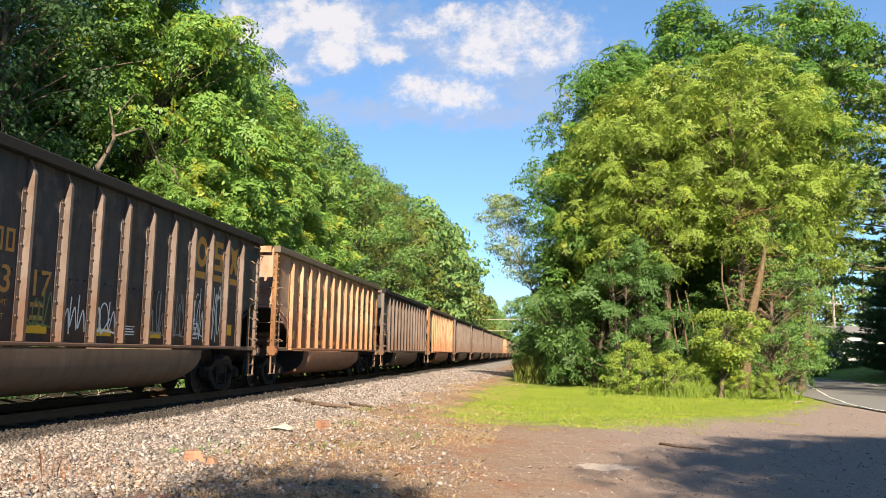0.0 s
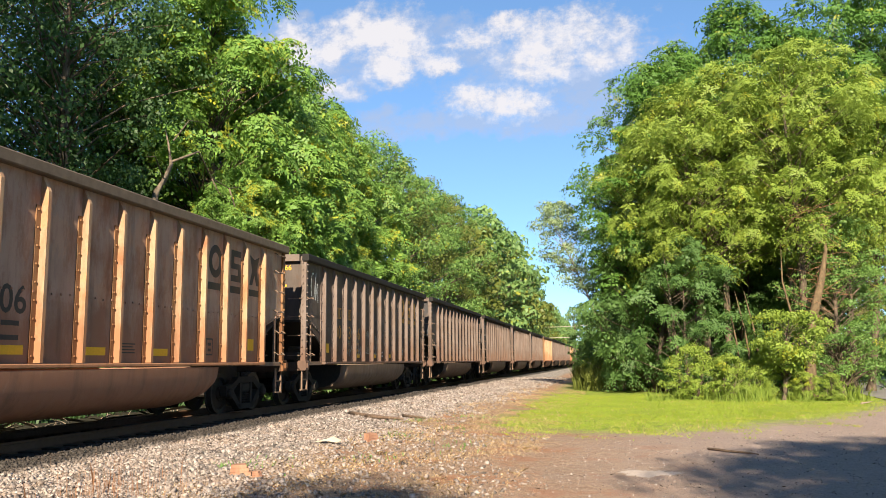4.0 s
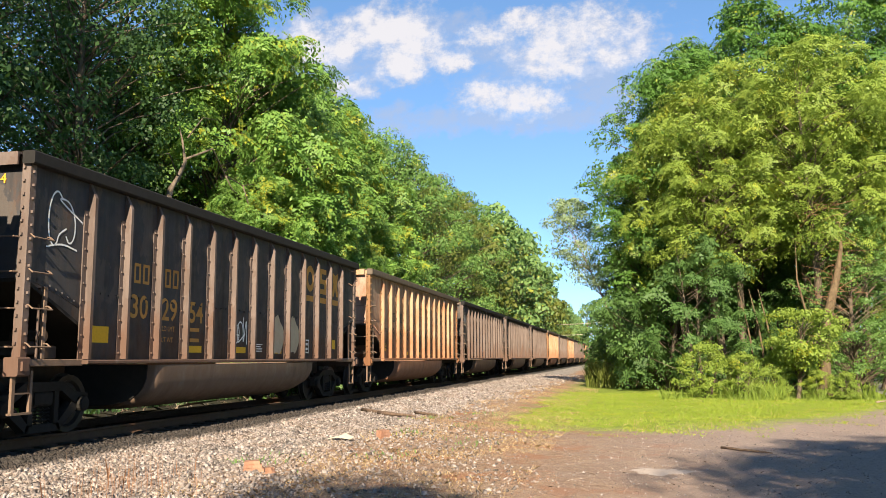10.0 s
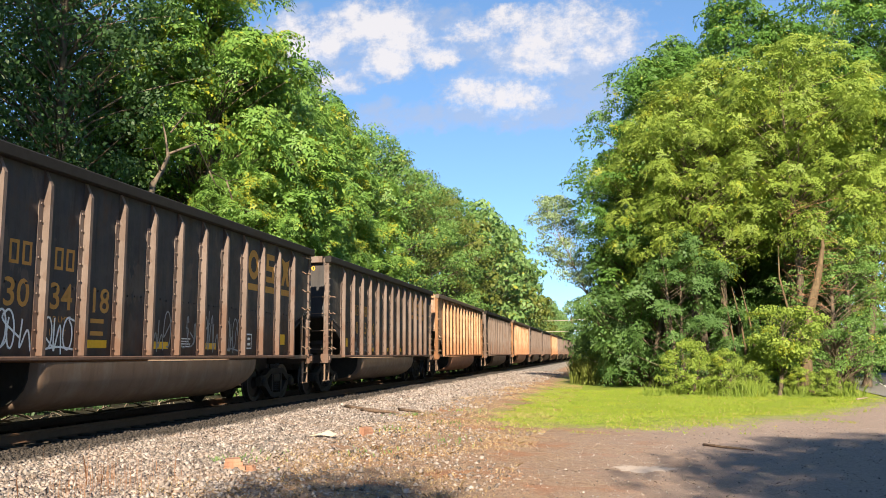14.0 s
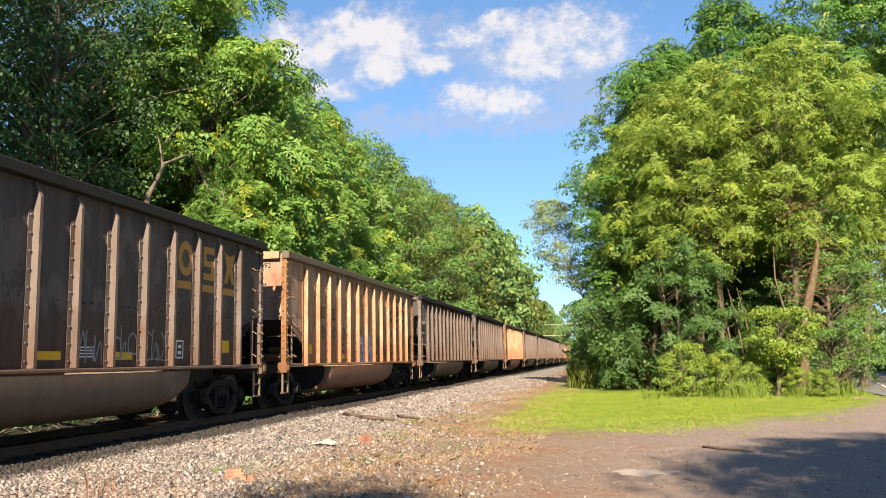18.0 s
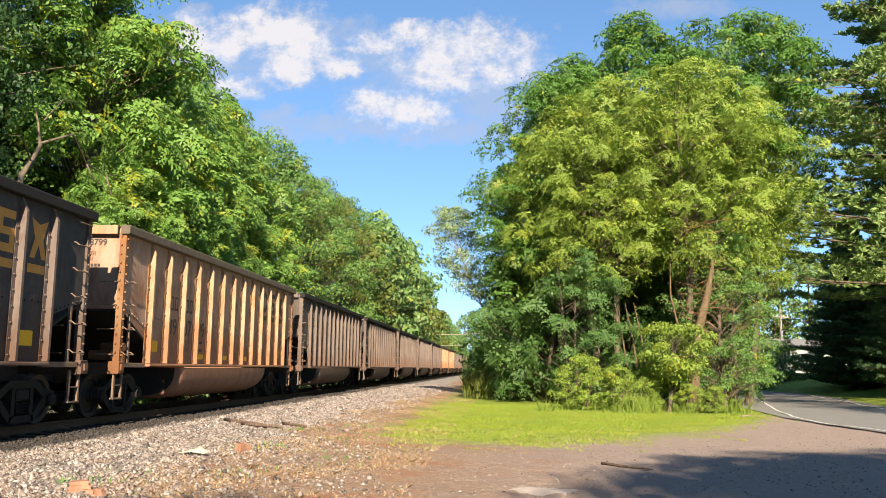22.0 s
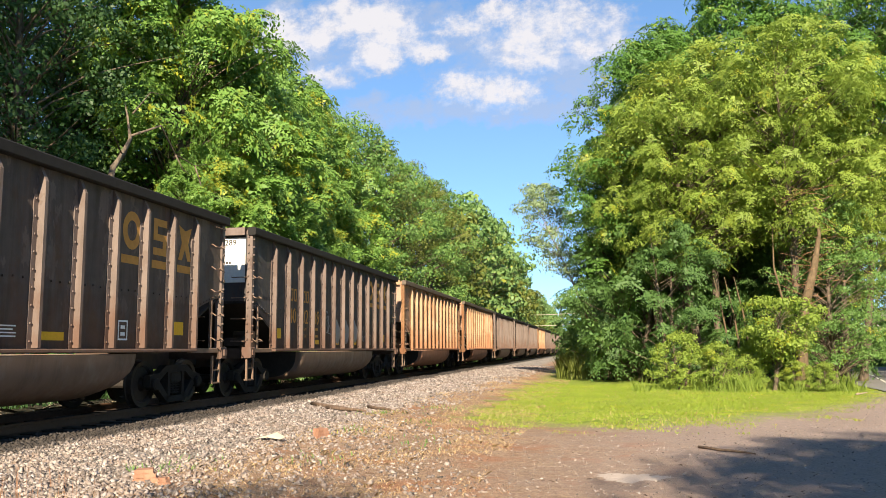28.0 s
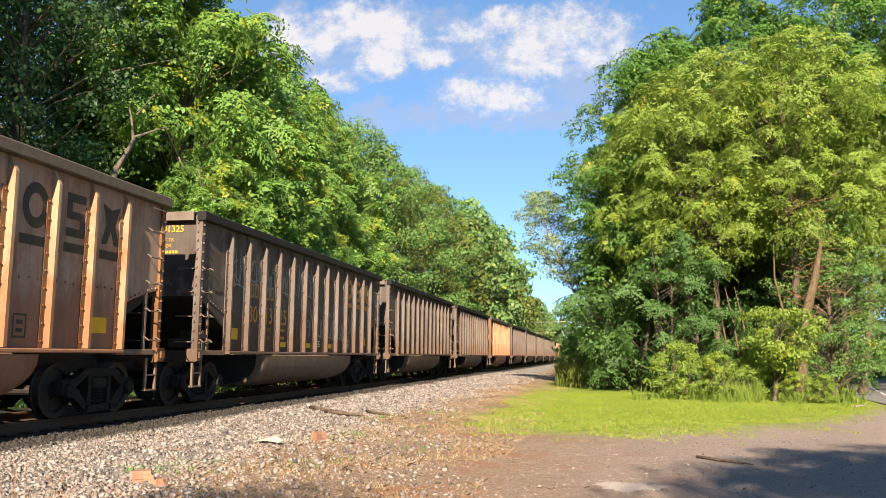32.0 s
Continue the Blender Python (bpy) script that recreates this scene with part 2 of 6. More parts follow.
# ---- mesh building ----
class Shape:
    """Vertices and faces gathered for one mesh."""

    def __init__(self):
        self.v, self.f = [], []

    def add(self, verts, faces):
        o = len(self.v)
        self.v += [tuple(p) for p in verts]
        self.f += [tuple(i + o for i in face) for face in faces]
        return self

    def box(self, x0, x1, y0, y1, z0, z1, cut=0.0):
        """A box; with cut, its long upper and lower edges are bevelled."""
        if not cut:
            v = [(x, y, z) for x in (x0, x1) for y in (y0, y1) for z in (z0, z1)]
            return self.add(v, [(0, 1, 3, 2), (4, 6, 7, 5), (0, 4, 5, 1), (2, 3, 7, 6), (0, 2, 6, 4), (1, 5, 7, 3)])
        ring = [(x0 + cut, z0), (x1 - cut, z0), (x1, z0 + cut), (x1, z1 - cut), (x1 - cut, z1), (x0 + cut, z1), (x0, z1 - cut), (x0, z0 + cut)]
        return self.prism([(x, None, z) for x, z in ring], 1, y0, y1)

    def prism(self, ring, axis, a, b):
        """A ring of points drawn out along an axis from a to b."""
        n, v = len(ring), []
        for end in (a, b):
            for p in ring:
                q = list(p)
                q[axis] = end
                v.append(tuple(q))
        faces = [(i, (i + 1) % n, n + (i + 1) % n, n + i) for i in range(n)]
        return self.add(v, faces + [tuple(range(n))[::-1], tuple(range(n, 2 * n))])

    def tube(self, points, radii, sides=6, caps=True):
        """A tapered tube along points."""
        pts = [Vector(p) for p in points]
        if not hasattr(radii, "__len__"):
            radii = [radii] * len(pts)
        v, faces = [], []
        for i, p in enumerate(pts):
            d = (pts[min(i + 1, len(pts) - 1)] - pts[max(i - 1, 0)]).normalized()
            u = d.cross(Vector((0, 0, 1)) if abs(d.z) < 0.9 else Vector((1, 0, 0))).normalized()
            w = d.cross(u)
            for k in range(sides):
                a = 2 * math.pi * k / sides
                v.append(tuple(p + (u * math.cos(a) + w * math.sin(a)) * radii[i]))
        for i in range(len(pts) - 1):
            for k in range(sides):
                q = (k + 1) % sides
                faces.append((i * sides + k, i * sides + q, (i + 1) * sides + q, (i + 1) * sides + k))
        if caps:
            faces += [tuple(range(sides))[::-1], tuple(range((len(pts) - 1) * sides, len(pts) * sides))]
        return self.add(v, faces)

    def lathe(self, profile, centre, sides=20):
        """Turn a profile of (radius, x) about an axis along x through centre."""
        cx, cy, cz = centre
        v, faces, n = [], [], len(profile)
        for k in range(sides):
            a = 2 * math.pi * k / sides
            v += [(cx + h, cy + r * math.cos(a), cz + r * math.sin(a)) for r, h in profile]
        for k in range(sides):
            q = (k + 1) % sides
            faces += [(k * n + i, k * n + i + 1, q * n + i + 1, q * n + i) for i in range(n - 1)]
        return self.add(v, faces)

    def mesh(self, name, smooth=False):
        m = bpy.data.meshes.new(name)
        m.from_pydata(self.v, [], self.f)
        if smooth:
            m.polygons.foreach_set("use_smooth", [True] * len(m.polygons))
        m.update()
        return m


def part(name, shape, material, parent=None, label="", at=None, smooth=False):
    """Link a shape, or mesh data, as one mesh object under a thing or a part."""
    data = shape.mesh(name, smooth) if isinstance(shape, Shape) else shape
    if isinstance(shape, Shape) or not data.materials:
        data.materials.append(material)
    ob = new(name, data)
    ob.parent = parent
    if at is not None:
        ob.matrix_basis = at
    return tagged(ob, label)


def quads(name, verts, faces, material):
    """A mesh from numpy arrays of vertices and of quads."""
    m = bpy.data.meshes.new(name)
    m.vertices.add(len(verts))
    m.vertices.foreach_set("co", np.ascontiguousarray(verts, dtype=np.float32).ravel())
    k = faces.shape[1]
    m.loops.add(faces.size)
    m.loops.foreach_set("vertex_index", faces.astype(np.int32).ravel())
    m.polygons.add(len(faces))
    m.polygons.foreach_set("loop_start", np.arange(0, faces.size, k, dtype=np.int32))
    m.update(calc_edges=True)
    m.materials.append(material)
    return m


# ---- ground ----
RAIL_Z, TRACK_X, TIE_Z = 0.35, -9.58, 0.17


def step(a, b, v):
    s = min(1.0, max(0.0, (v - a) / (b - a)))
    return s * s * (3 - 2 * s)


def ground_z(x, y):
    z = TIE_Z * (1 - step(-4.6, -0.5, x))
    z -= 0.12 * step(-11.2, -13.0, x) if x < -11.2 else 0.0
    z += 0.035 * (noise.noise((x * 0.35, y * 0.35, 0)) + 0.5 * noise.noise((x * 1.3, y * 1.3, 3)))
    far = max(0.0, x - 19.5 - 0.04 * max(0.0, y - 40))
    return z + 1.6 * step(0, 14, far) + 5.0 * step(14, 90, far) * step(60, 140, y)


def spread(parts):
    out = []
    for a, b, stepping in parts:
        k = max(1, round((b - a) / stepping))
        out += [a + (b - a) * i / k for i in range(k)]
    return out + [parts[-1][1]]


def ground_material():
    n = Nodes("ground_mixed")
    p = n.world_coord()
    xyz = n.node("ShaderNodeSeparateXYZ", Vector=p)
    x, y = xyz.outputs[0], xyz.outputs[1]
    edge = n.maths("SUBTRACT", n.noise(0.8, 5, 0.65), 0.5)
    fine, mid, large = n.noise(42, 4, 0.7), n.noise(6.0, 6, 0.7), n.noise(0.7, 5, 0.6)
    # worn asphalt with grit
    grit = n.ramp(n.noise(130, 2, 0.6), [(0.60, 0.0), (0.70, 1.0)])
    lot = n.mix(large, (0.275, 0.205, 0.172), (0.385, 0.29, 0.243))
    lot = n.mix(n.ramp(mid, [(0.42, 0.0), (0.66, 0.8)]), lot, (0.26, 0.205, 0.185))
    lot = n.mix(n.ramp(n.noise(22, 5, 0.75), [(0.50, 0.0), (0.62, 0.7)]), lot, (0.18, 0.142, 0.125))
    lot = n.mix(n.ramp(n.noise(31, 4, 0.7, (1.1, 0.9, 1)), [(0.58, 0.0), (0.66, 0.8)]), lot, (0.46, 0.37, 0.32))
    lot = n.mix(n.maths("MULTIPLY", grit, 0.55), lot, (0.45, 0.39, 0.34))
    # bare earth with needles and straw
    dirt = n.mix(n.ramp(mid, [(0.35, 0.0), (0.6, 1.0)]), (0.225, 0.132, 0.084), (0.37, 0.25, 0.172))
    straw = n.ramp(n.noise(3.2, 6, 0.75), [(0.50, 0.0), (0.64, 1.0)])
    dirt = n.mix(n.maths("MULTIPLY", straw, n.ramp(fine, [(0.42, 0.1), (0.58, 0.95)])), dirt, (0.50, 0.36, 0.20))
    dirt = n.mix(n.ramp(n.noise(1.6, 5, 0.7), [(0.55, 0.0), (0.70, 0.6)]), dirt, (0.15, 0.115, 0.09))
    dirt = n.mix(n.ramp(n.noise(55, 3, 0.7), [(0.50, 0.0), (0.60, 0.85)]), dirt, (0.11, 0.075, 0.055))
    dirt = n.mix(n.ramp(n.noise(24, 4, 0.75), [(0.57, 0.0), (0.64, 0.8)]), dirt, (0.48, 0.38, 0.28))
    dirt = n.mix(n.ramp(n.noise(0.9, 6, 0.7), [(0.52, 0.0), (0.62, 0.7)]), dirt, (0.30, 0.13, 0.065))
    # ballast bed below the loose stones
    bed = n.mix(n.ramp(n.noise(30, 3, 0.6), [(0.35, 0.0), (0.65, 1.0)]), (0.12, 0.10, 0.085), (0.40, 0.36, 0.32))
    # shade beside and under the train, put into the bed's colour
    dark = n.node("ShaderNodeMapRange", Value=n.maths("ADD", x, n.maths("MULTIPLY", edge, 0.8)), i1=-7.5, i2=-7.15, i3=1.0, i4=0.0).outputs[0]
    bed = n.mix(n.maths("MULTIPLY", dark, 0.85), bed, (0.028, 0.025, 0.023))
    # turf
    turf = n.mix(n.ramp(n.noise(2.2, 5, 0.7), [(0.35, 0.0), (0.65, 1.0)]), (0.12, 0.19, 0.018), (0.27, 0.35, 0.035))
    turf = n.mix(n.ramp(fine, [(0.45, 0.0), (0.62, 0.6)]), turf, (0.20, 0.19, 0.07))
    wob = n.maths("ADD", n.maths("MULTIPLY", edge, 3.4), n.maths("MULTIPLY", n.maths("SUBTRACT", n.noise(3.4, 4, 0.7), 0.5), 2.2))
    c = n.mix(n.node("ShaderNodeMapRange", Value=n.maths("ADD", x, wob), i1=-1.7, i2=1.9, i3=0.0, i4=1.0).outputs[0], dirt, lot)
    bound = n.maths("SUBTRACT", y, n.maths("ADD", 18.0, n.maths("ADD", n.maths("MULTIPLY", x, 0.25), n.maths("MULTIPLY", n.maths("MULTIPLY", x, x), 0.125))))
    g = n.node("ShaderNodeMapRange", Value=n.maths("ADD", bound, wob), i1=-0.3, i2=1.9, i3=0.0, i4=1.0).outputs[0]
    gx = n.node("ShaderNodeMapRange", Value=n.maths("ADD", x, wob), i1=-2.9, i2=-2.0, i3=0.0, i4=1.0).outputs[0]
    lawn = n.node("ShaderNodeMapRange", Value=x, i1=12.0, i2=12.5, i3=0.0, i4=1.0).outputs[0]
    c = n.mix(n.maths("MAXIMUM", n.maths("MULTIPLY", g, gx), lawn), c, turf)
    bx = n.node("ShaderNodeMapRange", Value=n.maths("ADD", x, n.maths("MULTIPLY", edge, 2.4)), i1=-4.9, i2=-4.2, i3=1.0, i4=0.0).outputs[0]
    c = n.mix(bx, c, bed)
    # woods floor, coloured dark for the shade under the trees
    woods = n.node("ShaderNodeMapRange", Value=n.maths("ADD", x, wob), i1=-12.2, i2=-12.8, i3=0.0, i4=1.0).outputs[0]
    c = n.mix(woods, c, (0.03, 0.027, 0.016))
    n.bump(n.maths("ADD", n.maths("MULTIPLY", fine, 0.7), mid), 0.9, 0.04)
    return n.done(c, 0.95)


def make_ground():
    xs = spread([(-1500, -200, 260), (-200, -40, 32), (-40, -13, 3), (-13, 10, 0.35), (10, 44, 2.0), (44, 160, 14), (160, 1500, 250)])
    ys = spread([(-300, -40, 52), (-40, 2, 3), (2, 30, 0.4), (30, 70, 1.0), (70, 200, 8), (200, 500, 50), (500, 2500, 330)])
    s = Shape()
    s.v = [(x, y, ground_z(x, y)) for y in ys for x in xs]
    w = len(xs)
    s.f = [(j * w + i, j * w + i + 1, (j + 1) * w + i + 1, (j + 1) * w + i) for j in range(len(ys) - 1) for i in range(w - 1)]
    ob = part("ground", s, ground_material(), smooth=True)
    tagged(ob, "worn earth, grit and mown grass beside the railway track", "ground", kind="structure")


make_ground()


def ribbon(name, centre, half, material, lift, label, category, n=60):
    """A strip of road or paint along a smooth line of (x, y) points."""
    pts = [Vector((x, y, 0)) for x, y in centre]
    line = []
    for i in range(len(pts) - 1):
        p0, p1, p2, p3 = pts[max(i - 1, 0)], pts[i], pts[i + 1], pts[min(i + 2, len(pts) - 1)]
        for k in range(12):
            u = k / 12
            line.append(0.5 * ((2 * p1) + (p2 - p0) * u + (2 * p0 - 5 * p1 + 4 * p2 - p3) * u * u + (3 * p1 - p0 - 3 * p2 + p3) * u ** 3))
    line.append(pts[-1])
    s, count = Shape(), 5
    for i, p in enumerate(line):
        d = (line[min(i + 1, len(line) - 1)] - line[max(i - 1, 0)]).normalized()
        side = Vector((d.y, -d.x, 0))
        for k in range(count):
            q = p + side * half * (2 * k / (count - 1) - 1)
            s.v.append((q.x, q.y, max(ground_z(q.x, q.y), -0.02) + lift))
    s.f = [(i * count + k, i * count + k + 1, (i + 1) * count + k + 1, (i + 1) * count + k) for i in range(len(line) - 1) for k in range(count - 1)]
    return tagged(part(name, s, material, smooth=True), label, category, kind="structure")


def asphalt_material():
    n = Nodes("road_asphalt")
    n.world_coord()
    c = n.mix(n.noise(1.2, 5, 0.6), (0.16, 0.152, 0.148), (0.23, 0.22, 0.21))
    c = n.mix(n.maths("MULTIPLY", n.ramp(n.noise(90, 2, 0.5), [(0.55, 0.0), (0.7, 1.0)]), 0.5), c, (0.24, 0.23, 0.22))
    n.bump(n.noise(120, 2, 0.6), 0.3, 0.01)
    return n.done(c, 0.85)


ASPHALT = asphalt_material()
PAINT_LINE = plain("white_road_paint", (0.62, 0.61, 0.57), 0.7, 0.0, 0.15, 8)
ROAD_LINE = [(22, -30), (17.5, 0), (14.6, 14), (12.4, 26), (12.9, 36), (15.2, 48), (17.0, 58), (16.5, 70), (12, 86), (4, 100)]
ribbon("road", ROAD_LINE, 3.2, ASPHALT, 0.035, "narrow grey asphalt road curving past the woods", "road")
LEFT_EDGE = [(14.6, 1), (11.7, 14), (9.5, 25.2), (9.3, 28.4), (10.2, 33.8), (12.3, 42.5), (14.4, 52), (15, 58)]
RIGHT_EDGE = [(16.9, 20), (15.0, 28), (15.6, 37), (17.7, 47.5), (19.6, 57.5)]
ribbon("road_line_left", LEFT_EDGE, 0.045, PAINT_LINE, 0.048, "white painted edge line along the asphalt road", "road marking")
ribbon("road_line_right", RIGHT_EDGE, 0.045, PAINT_LINE, 0.048, "white painted edge line along the asphalt road", "road marking")


# ---- track ----
def make_track():
    root = tagged(new("railway_track"), "railway track of rusty rails on dark wooden ties", "railway track", kind="structure")
    for side in (-0.7525, 0.7525):
        s = Shape()
        ring = [(-0.07, 0.0), (0.07, 0.0), (0.07, 0.015), (0.012, 0.035), (0.012, 0.135), (0.036, 0.145), (0.036, 0.172), (0.028, 0.18), (-0.028, 0.18), (-0.036, 0.172), (-0.036, 0.145), (-0.012, 0.135), (-0.012, 0.035), (-0.07, 0.015)]
        s.prism([(TRACK_X + side + x, None, RAIL_Z - 0.18 + z) for x, z in ring], 1, -60, 900)
        part("rail", s, RAIL, root, "rusty steel rail with a worn head")
    tie = Shape().box(-1.3, 1.3, -0.115, 0.115, -0.16, 0.01, 0.012)
    wood = bark_material("creosoted_tie_wood", (0.025, 0.02, 0.017), (0.06, 0.048, 0.038))
    data = tie.mesh("tie")
    data.materials.append(wood)
    for i in range(120):
        part("tie", data, wood, root, at=pose(TRACK_X + 0.03 * math.sin(i * 7.1), 3 + i * 0.53, TIE_Z + 0.015, 0, 0, 0.8 * math.sin(i * 3.3)))


make_track()


# ---- ballast stones ----
def stone_material():
    n = Nodes("ballast_stone")
    island = n.node("ShaderNodeNewGeometry").outputs["Random Per Island"]
    p = n.world_coord()
    c = n.ramp(island, [(0.0, (0.07, 0.058, 0.052)), (0.3, (0.19, 0.16, 0.145)), (0.7, (0.28, 0.24, 0.218)), (1.0, (0.42, 0.37, 0.34))])
    c = n.mix(n.ramp(n.noise(2.0, 4, 0.6), [(0.45, 0.0), (0.7, 0.4)]), c, (0.30, 0.20, 0.14))
    x = n.node("ShaderNodeSeparateXYZ", Vector=p).outputs[0]
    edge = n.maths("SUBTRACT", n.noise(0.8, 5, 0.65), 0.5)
    # the stones carry the same train shade in their own colour
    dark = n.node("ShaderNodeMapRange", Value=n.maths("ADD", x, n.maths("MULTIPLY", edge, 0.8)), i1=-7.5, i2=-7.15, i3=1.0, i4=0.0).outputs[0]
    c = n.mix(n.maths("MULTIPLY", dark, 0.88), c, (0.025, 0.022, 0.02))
    return n.done(c, 0.9)


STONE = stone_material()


def stones(name, rng, x, y, size, material, label, category):
    """Loose stones, each a small jagged block of its own, half sunk in the ground."""
    k = len(x)
    base = np.array([(1, 0, 0), (-1, 0, 0), (0, 1, 0), (0, -1, 0), (0, 0, 1), (0, 0, -1)], float)
    v = base[None] * (0.65 + 0.7 * rng.random((k, 6, 1))) + rng.normal(0, 0.32, (k, 6, 3))
    v *= (0.75 + 0.5 * rng.random((k, 1, 3))) * np.array([1, 1, 0.75])
    a = rng.random(k) * 2 * np.pi
    c, s = np.cos(a)[:, None], np.sin(a)[:, None]
    tilt = rng.normal(0, 0.5, k)
    ct, st = np.cos(tilt)[:, None], np.sin(tilt)[:, None]
    px, py, pz = v[..., 0], v[..., 1] * ct - v[..., 2] * st, v[..., 1] * st + v[..., 2] * ct
    px, py = px * c - py * s, px * s + py * c
    z0 = np.array([ground_z(u, w) for u, w in zip(x, y)])
    out = np.stack([x[:, None] + px * size[:, None], y[:, None] + py * size[:, None], z0[:, None] + (pz + 0.25) * size[:, None]], -1)
    tri = np.array([(0, 2, 4), (2, 1, 4), (1, 3, 4), (3, 0, 4), (2, 0, 5), (1, 2, 5), (3, 1, 5), (0, 3, 5)])
    faces = (tri[None] + 6 * np.arange(k)[:, None, None]).reshape(-1, 3)
    ob = part(name, quads(name, out.reshape(-1, 3), faces, material), material)
    return tagged(ob, label, category, kind="stuff")


def make_ballast():
    rng = np.random.default_rng(5)
    k = 84000
    y = 5.5 + 60 * rng.random(k) ** 2.1
    x = -8.45 + 5.2 * rng.random(k) ** 0.95
    keep = rng.random(k) < np.clip((-3.6 - x + 0.45 * np.sin(y * 0.9) + 0.3 * np.sin(y * 2.3)) / 1.5, 0.07, 1)
    x, y = x[keep], y[keep]
    size = (0.0145 + 0.021 * rng.random(len(x)) ** 2.2) * (1 + 0.028 * np.clip(y - 12, 0, 60))
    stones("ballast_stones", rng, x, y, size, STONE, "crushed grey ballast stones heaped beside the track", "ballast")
    k = 34000
    y, x = 6 + 26 * rng.random(k) ** 1.35, -4.6 + 13 * rng.random(k) ** 2.1
    bare = y < 16.8 + 0.25 * x + 0.125 * x * x
    x, y, k = x[bare], y[bare], int(bare.sum())
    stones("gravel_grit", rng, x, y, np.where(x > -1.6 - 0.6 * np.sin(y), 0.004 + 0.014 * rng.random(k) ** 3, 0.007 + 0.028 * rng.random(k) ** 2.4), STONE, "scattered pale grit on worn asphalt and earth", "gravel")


make_ballast()


# ---- hopper cars ----
PITCH, CAR_LENGTH, FIRST_FRONT = 16.18, 14.75, 23.98
RIB_Y = [1.45 + i * (CAR_LENGTH - 2.9) / 12 for i in range(13)]
TOP, SILL, WALL_X, RIB_X = 4.08, 1.085, 1.47, 1.60


def side_wall(sign):
    """A side sheet, cut away over the trucks, with bolt heads along its seam and its sloping edges."""
    s = Shape()
    x0, x1 = (WALL_X - 0.02) * sign, WALL_X * sign
    outline = [(0.12, 2.28), (0.5, 2.2), (1.0, 2.05), (1.42, 1.9), (1.42, 1.1), (CAR_LENGTH - 1.42, 1.1), (CAR_LENGTH - 1.42, 1.9), (CAR_LENGTH - 1.0, 2.05), (CAR_LENGTH - 0.5, 2.2), (CAR_LENGTH - 0.12, 2.28), (CAR_LENGTH - 0.12, TOP - 0.1), (0.12, TOP - 0.1)]
    s.prism([(None, y, z) for y, z in outline], 0, x0, x1)
    for i in range(54 if sign > 0 else 0):
        y = 1.62 + i * 0.216
        s.box(x1, x1 + 0.026, y, y + 0.032, 2.17 + 0.01 * math.sin(i * 2.2), 2.202 + 0.01 * math.sin(i * 2.2))
    for i in range(9 if sign > 0 else 0):
        y = 0.22 + i * 0.14
        z = float(np.interp(y, (0.12, 0.5, 1.0, 1.42), (2.28, 2.2, 2.05, 1.9))) + 0.04
        for at in (y, CAR_LENGTH - y):
            s.box(x1, x1 + 0.025, at - 0.016, at + 0.016, z, z + 0.032)
    return s


def rib_shape(sign):
    """A side stake: deep web tapering to the top, with an outer flange and a bolted foot flange."""
    s = Shape()
    web = [(WALL_X, 1.16), (RIB_X, 1.16), (RIB_X, TOP - 0.42), (WALL_X + 0.008, TOP - 0.18), (WALL_X, TOP - 0.18)]
    s.prism([(x * sign, None, z) for x, z in web], 1, -0.012, 0.012)
    flange = [(RIB_X - 0.012, 1.16), (RIB_X, 1.16), (RIB_X, TOP - 0.42), (WALL_X + 0.012, TOP - 0.18), (WALL_X + 0.002, TOP - 0.18), (RIB_X - 0.012, TOP - 0.43)]
    s.prism([(x * sign, None, z) for x, z in flange], 1, 0.012, 0.055)
    return s


def rib_flange(sign):
    """The bolted plate along the foot of a side stake, with its bolt heads."""
    s = Shape()
    s.prism([(x * sign, None, z) for x, z in [(WALL_X, 1.14), (WALL_X + 0.02, 1.14), (WALL_X + 0.02, 3.45), (WALL_X, 3.45)]], 1, -0.11, -0.012)
    for i in range(9 if sign > 0 else 0):
        z = 1.25 + i * 0.265
        s.box(*sorted(((WALL_X + 0.02) * sign, (WALL_X + 0.040) * sign)), -0.080, -0.054, z, z + 0.027)
    return s


def end_wall(back):
    """The upright end sheet below the rim."""
    d, y = (-1, CAR_LENGTH) if back else (1, 0.0)
    return Shape().box(-WALL_X + 0.02, WALL_X - 0.02, *sorted((y + d * 0.14, y + d * 0.17)), 2.30, TOP - 0.12)


def slope_sheet(back):
    """The sloping sheet that leads from the end sheet down to the tub."""
    d, y = (-1, CAR_LENGTH) if back else (1, 0.0)
    ring = [(y + d * 0.14, 2.297), (y + d * 2.6, 1.14), (y + d * 2.6, 1.08), (y + d * 0.14, 2.24)]
    return Shape().prism([(None, a, z) for a, z in ring], 0, -WALL_X + 0.02, WALL_X - 0.02)


def top_chord():
    """The rim: a box beam along each side, with a lip that overhangs."""
    s = Shape()
    for sign in (1, -1):
        s.box(*sorted(((WALL_X - 0.06) * sign, (RIB_X + 0.01) * sign)), 0.0, CAR_LENGTH, TOP - 0.19, TOP, 0.02)
    return s


def end_beam(back):
    """The upper cross beam of an end, short of the corners, over the lettered end sheet."""
    d, y = (-1, CAR_LENGTH) if back else (1, 0.0)
    s = Shape().box(-1.33, 1.33, *sorted((y + d * 0.0, y + d * 0.03)), TOP - 0.19, TOP - 0.003)
    s.box(-1.33, 1.33, *sorted((y + d * 0.03, y + d * 0.24)), TOP - 0.03, TOP - 0.003)
    return s.box(-WALL_X + 0.06, WALL_X - 0.06, *sorted((y + d * 0.135, y + d * 0.20)), TOP - 0.16, TOP - 0.04)


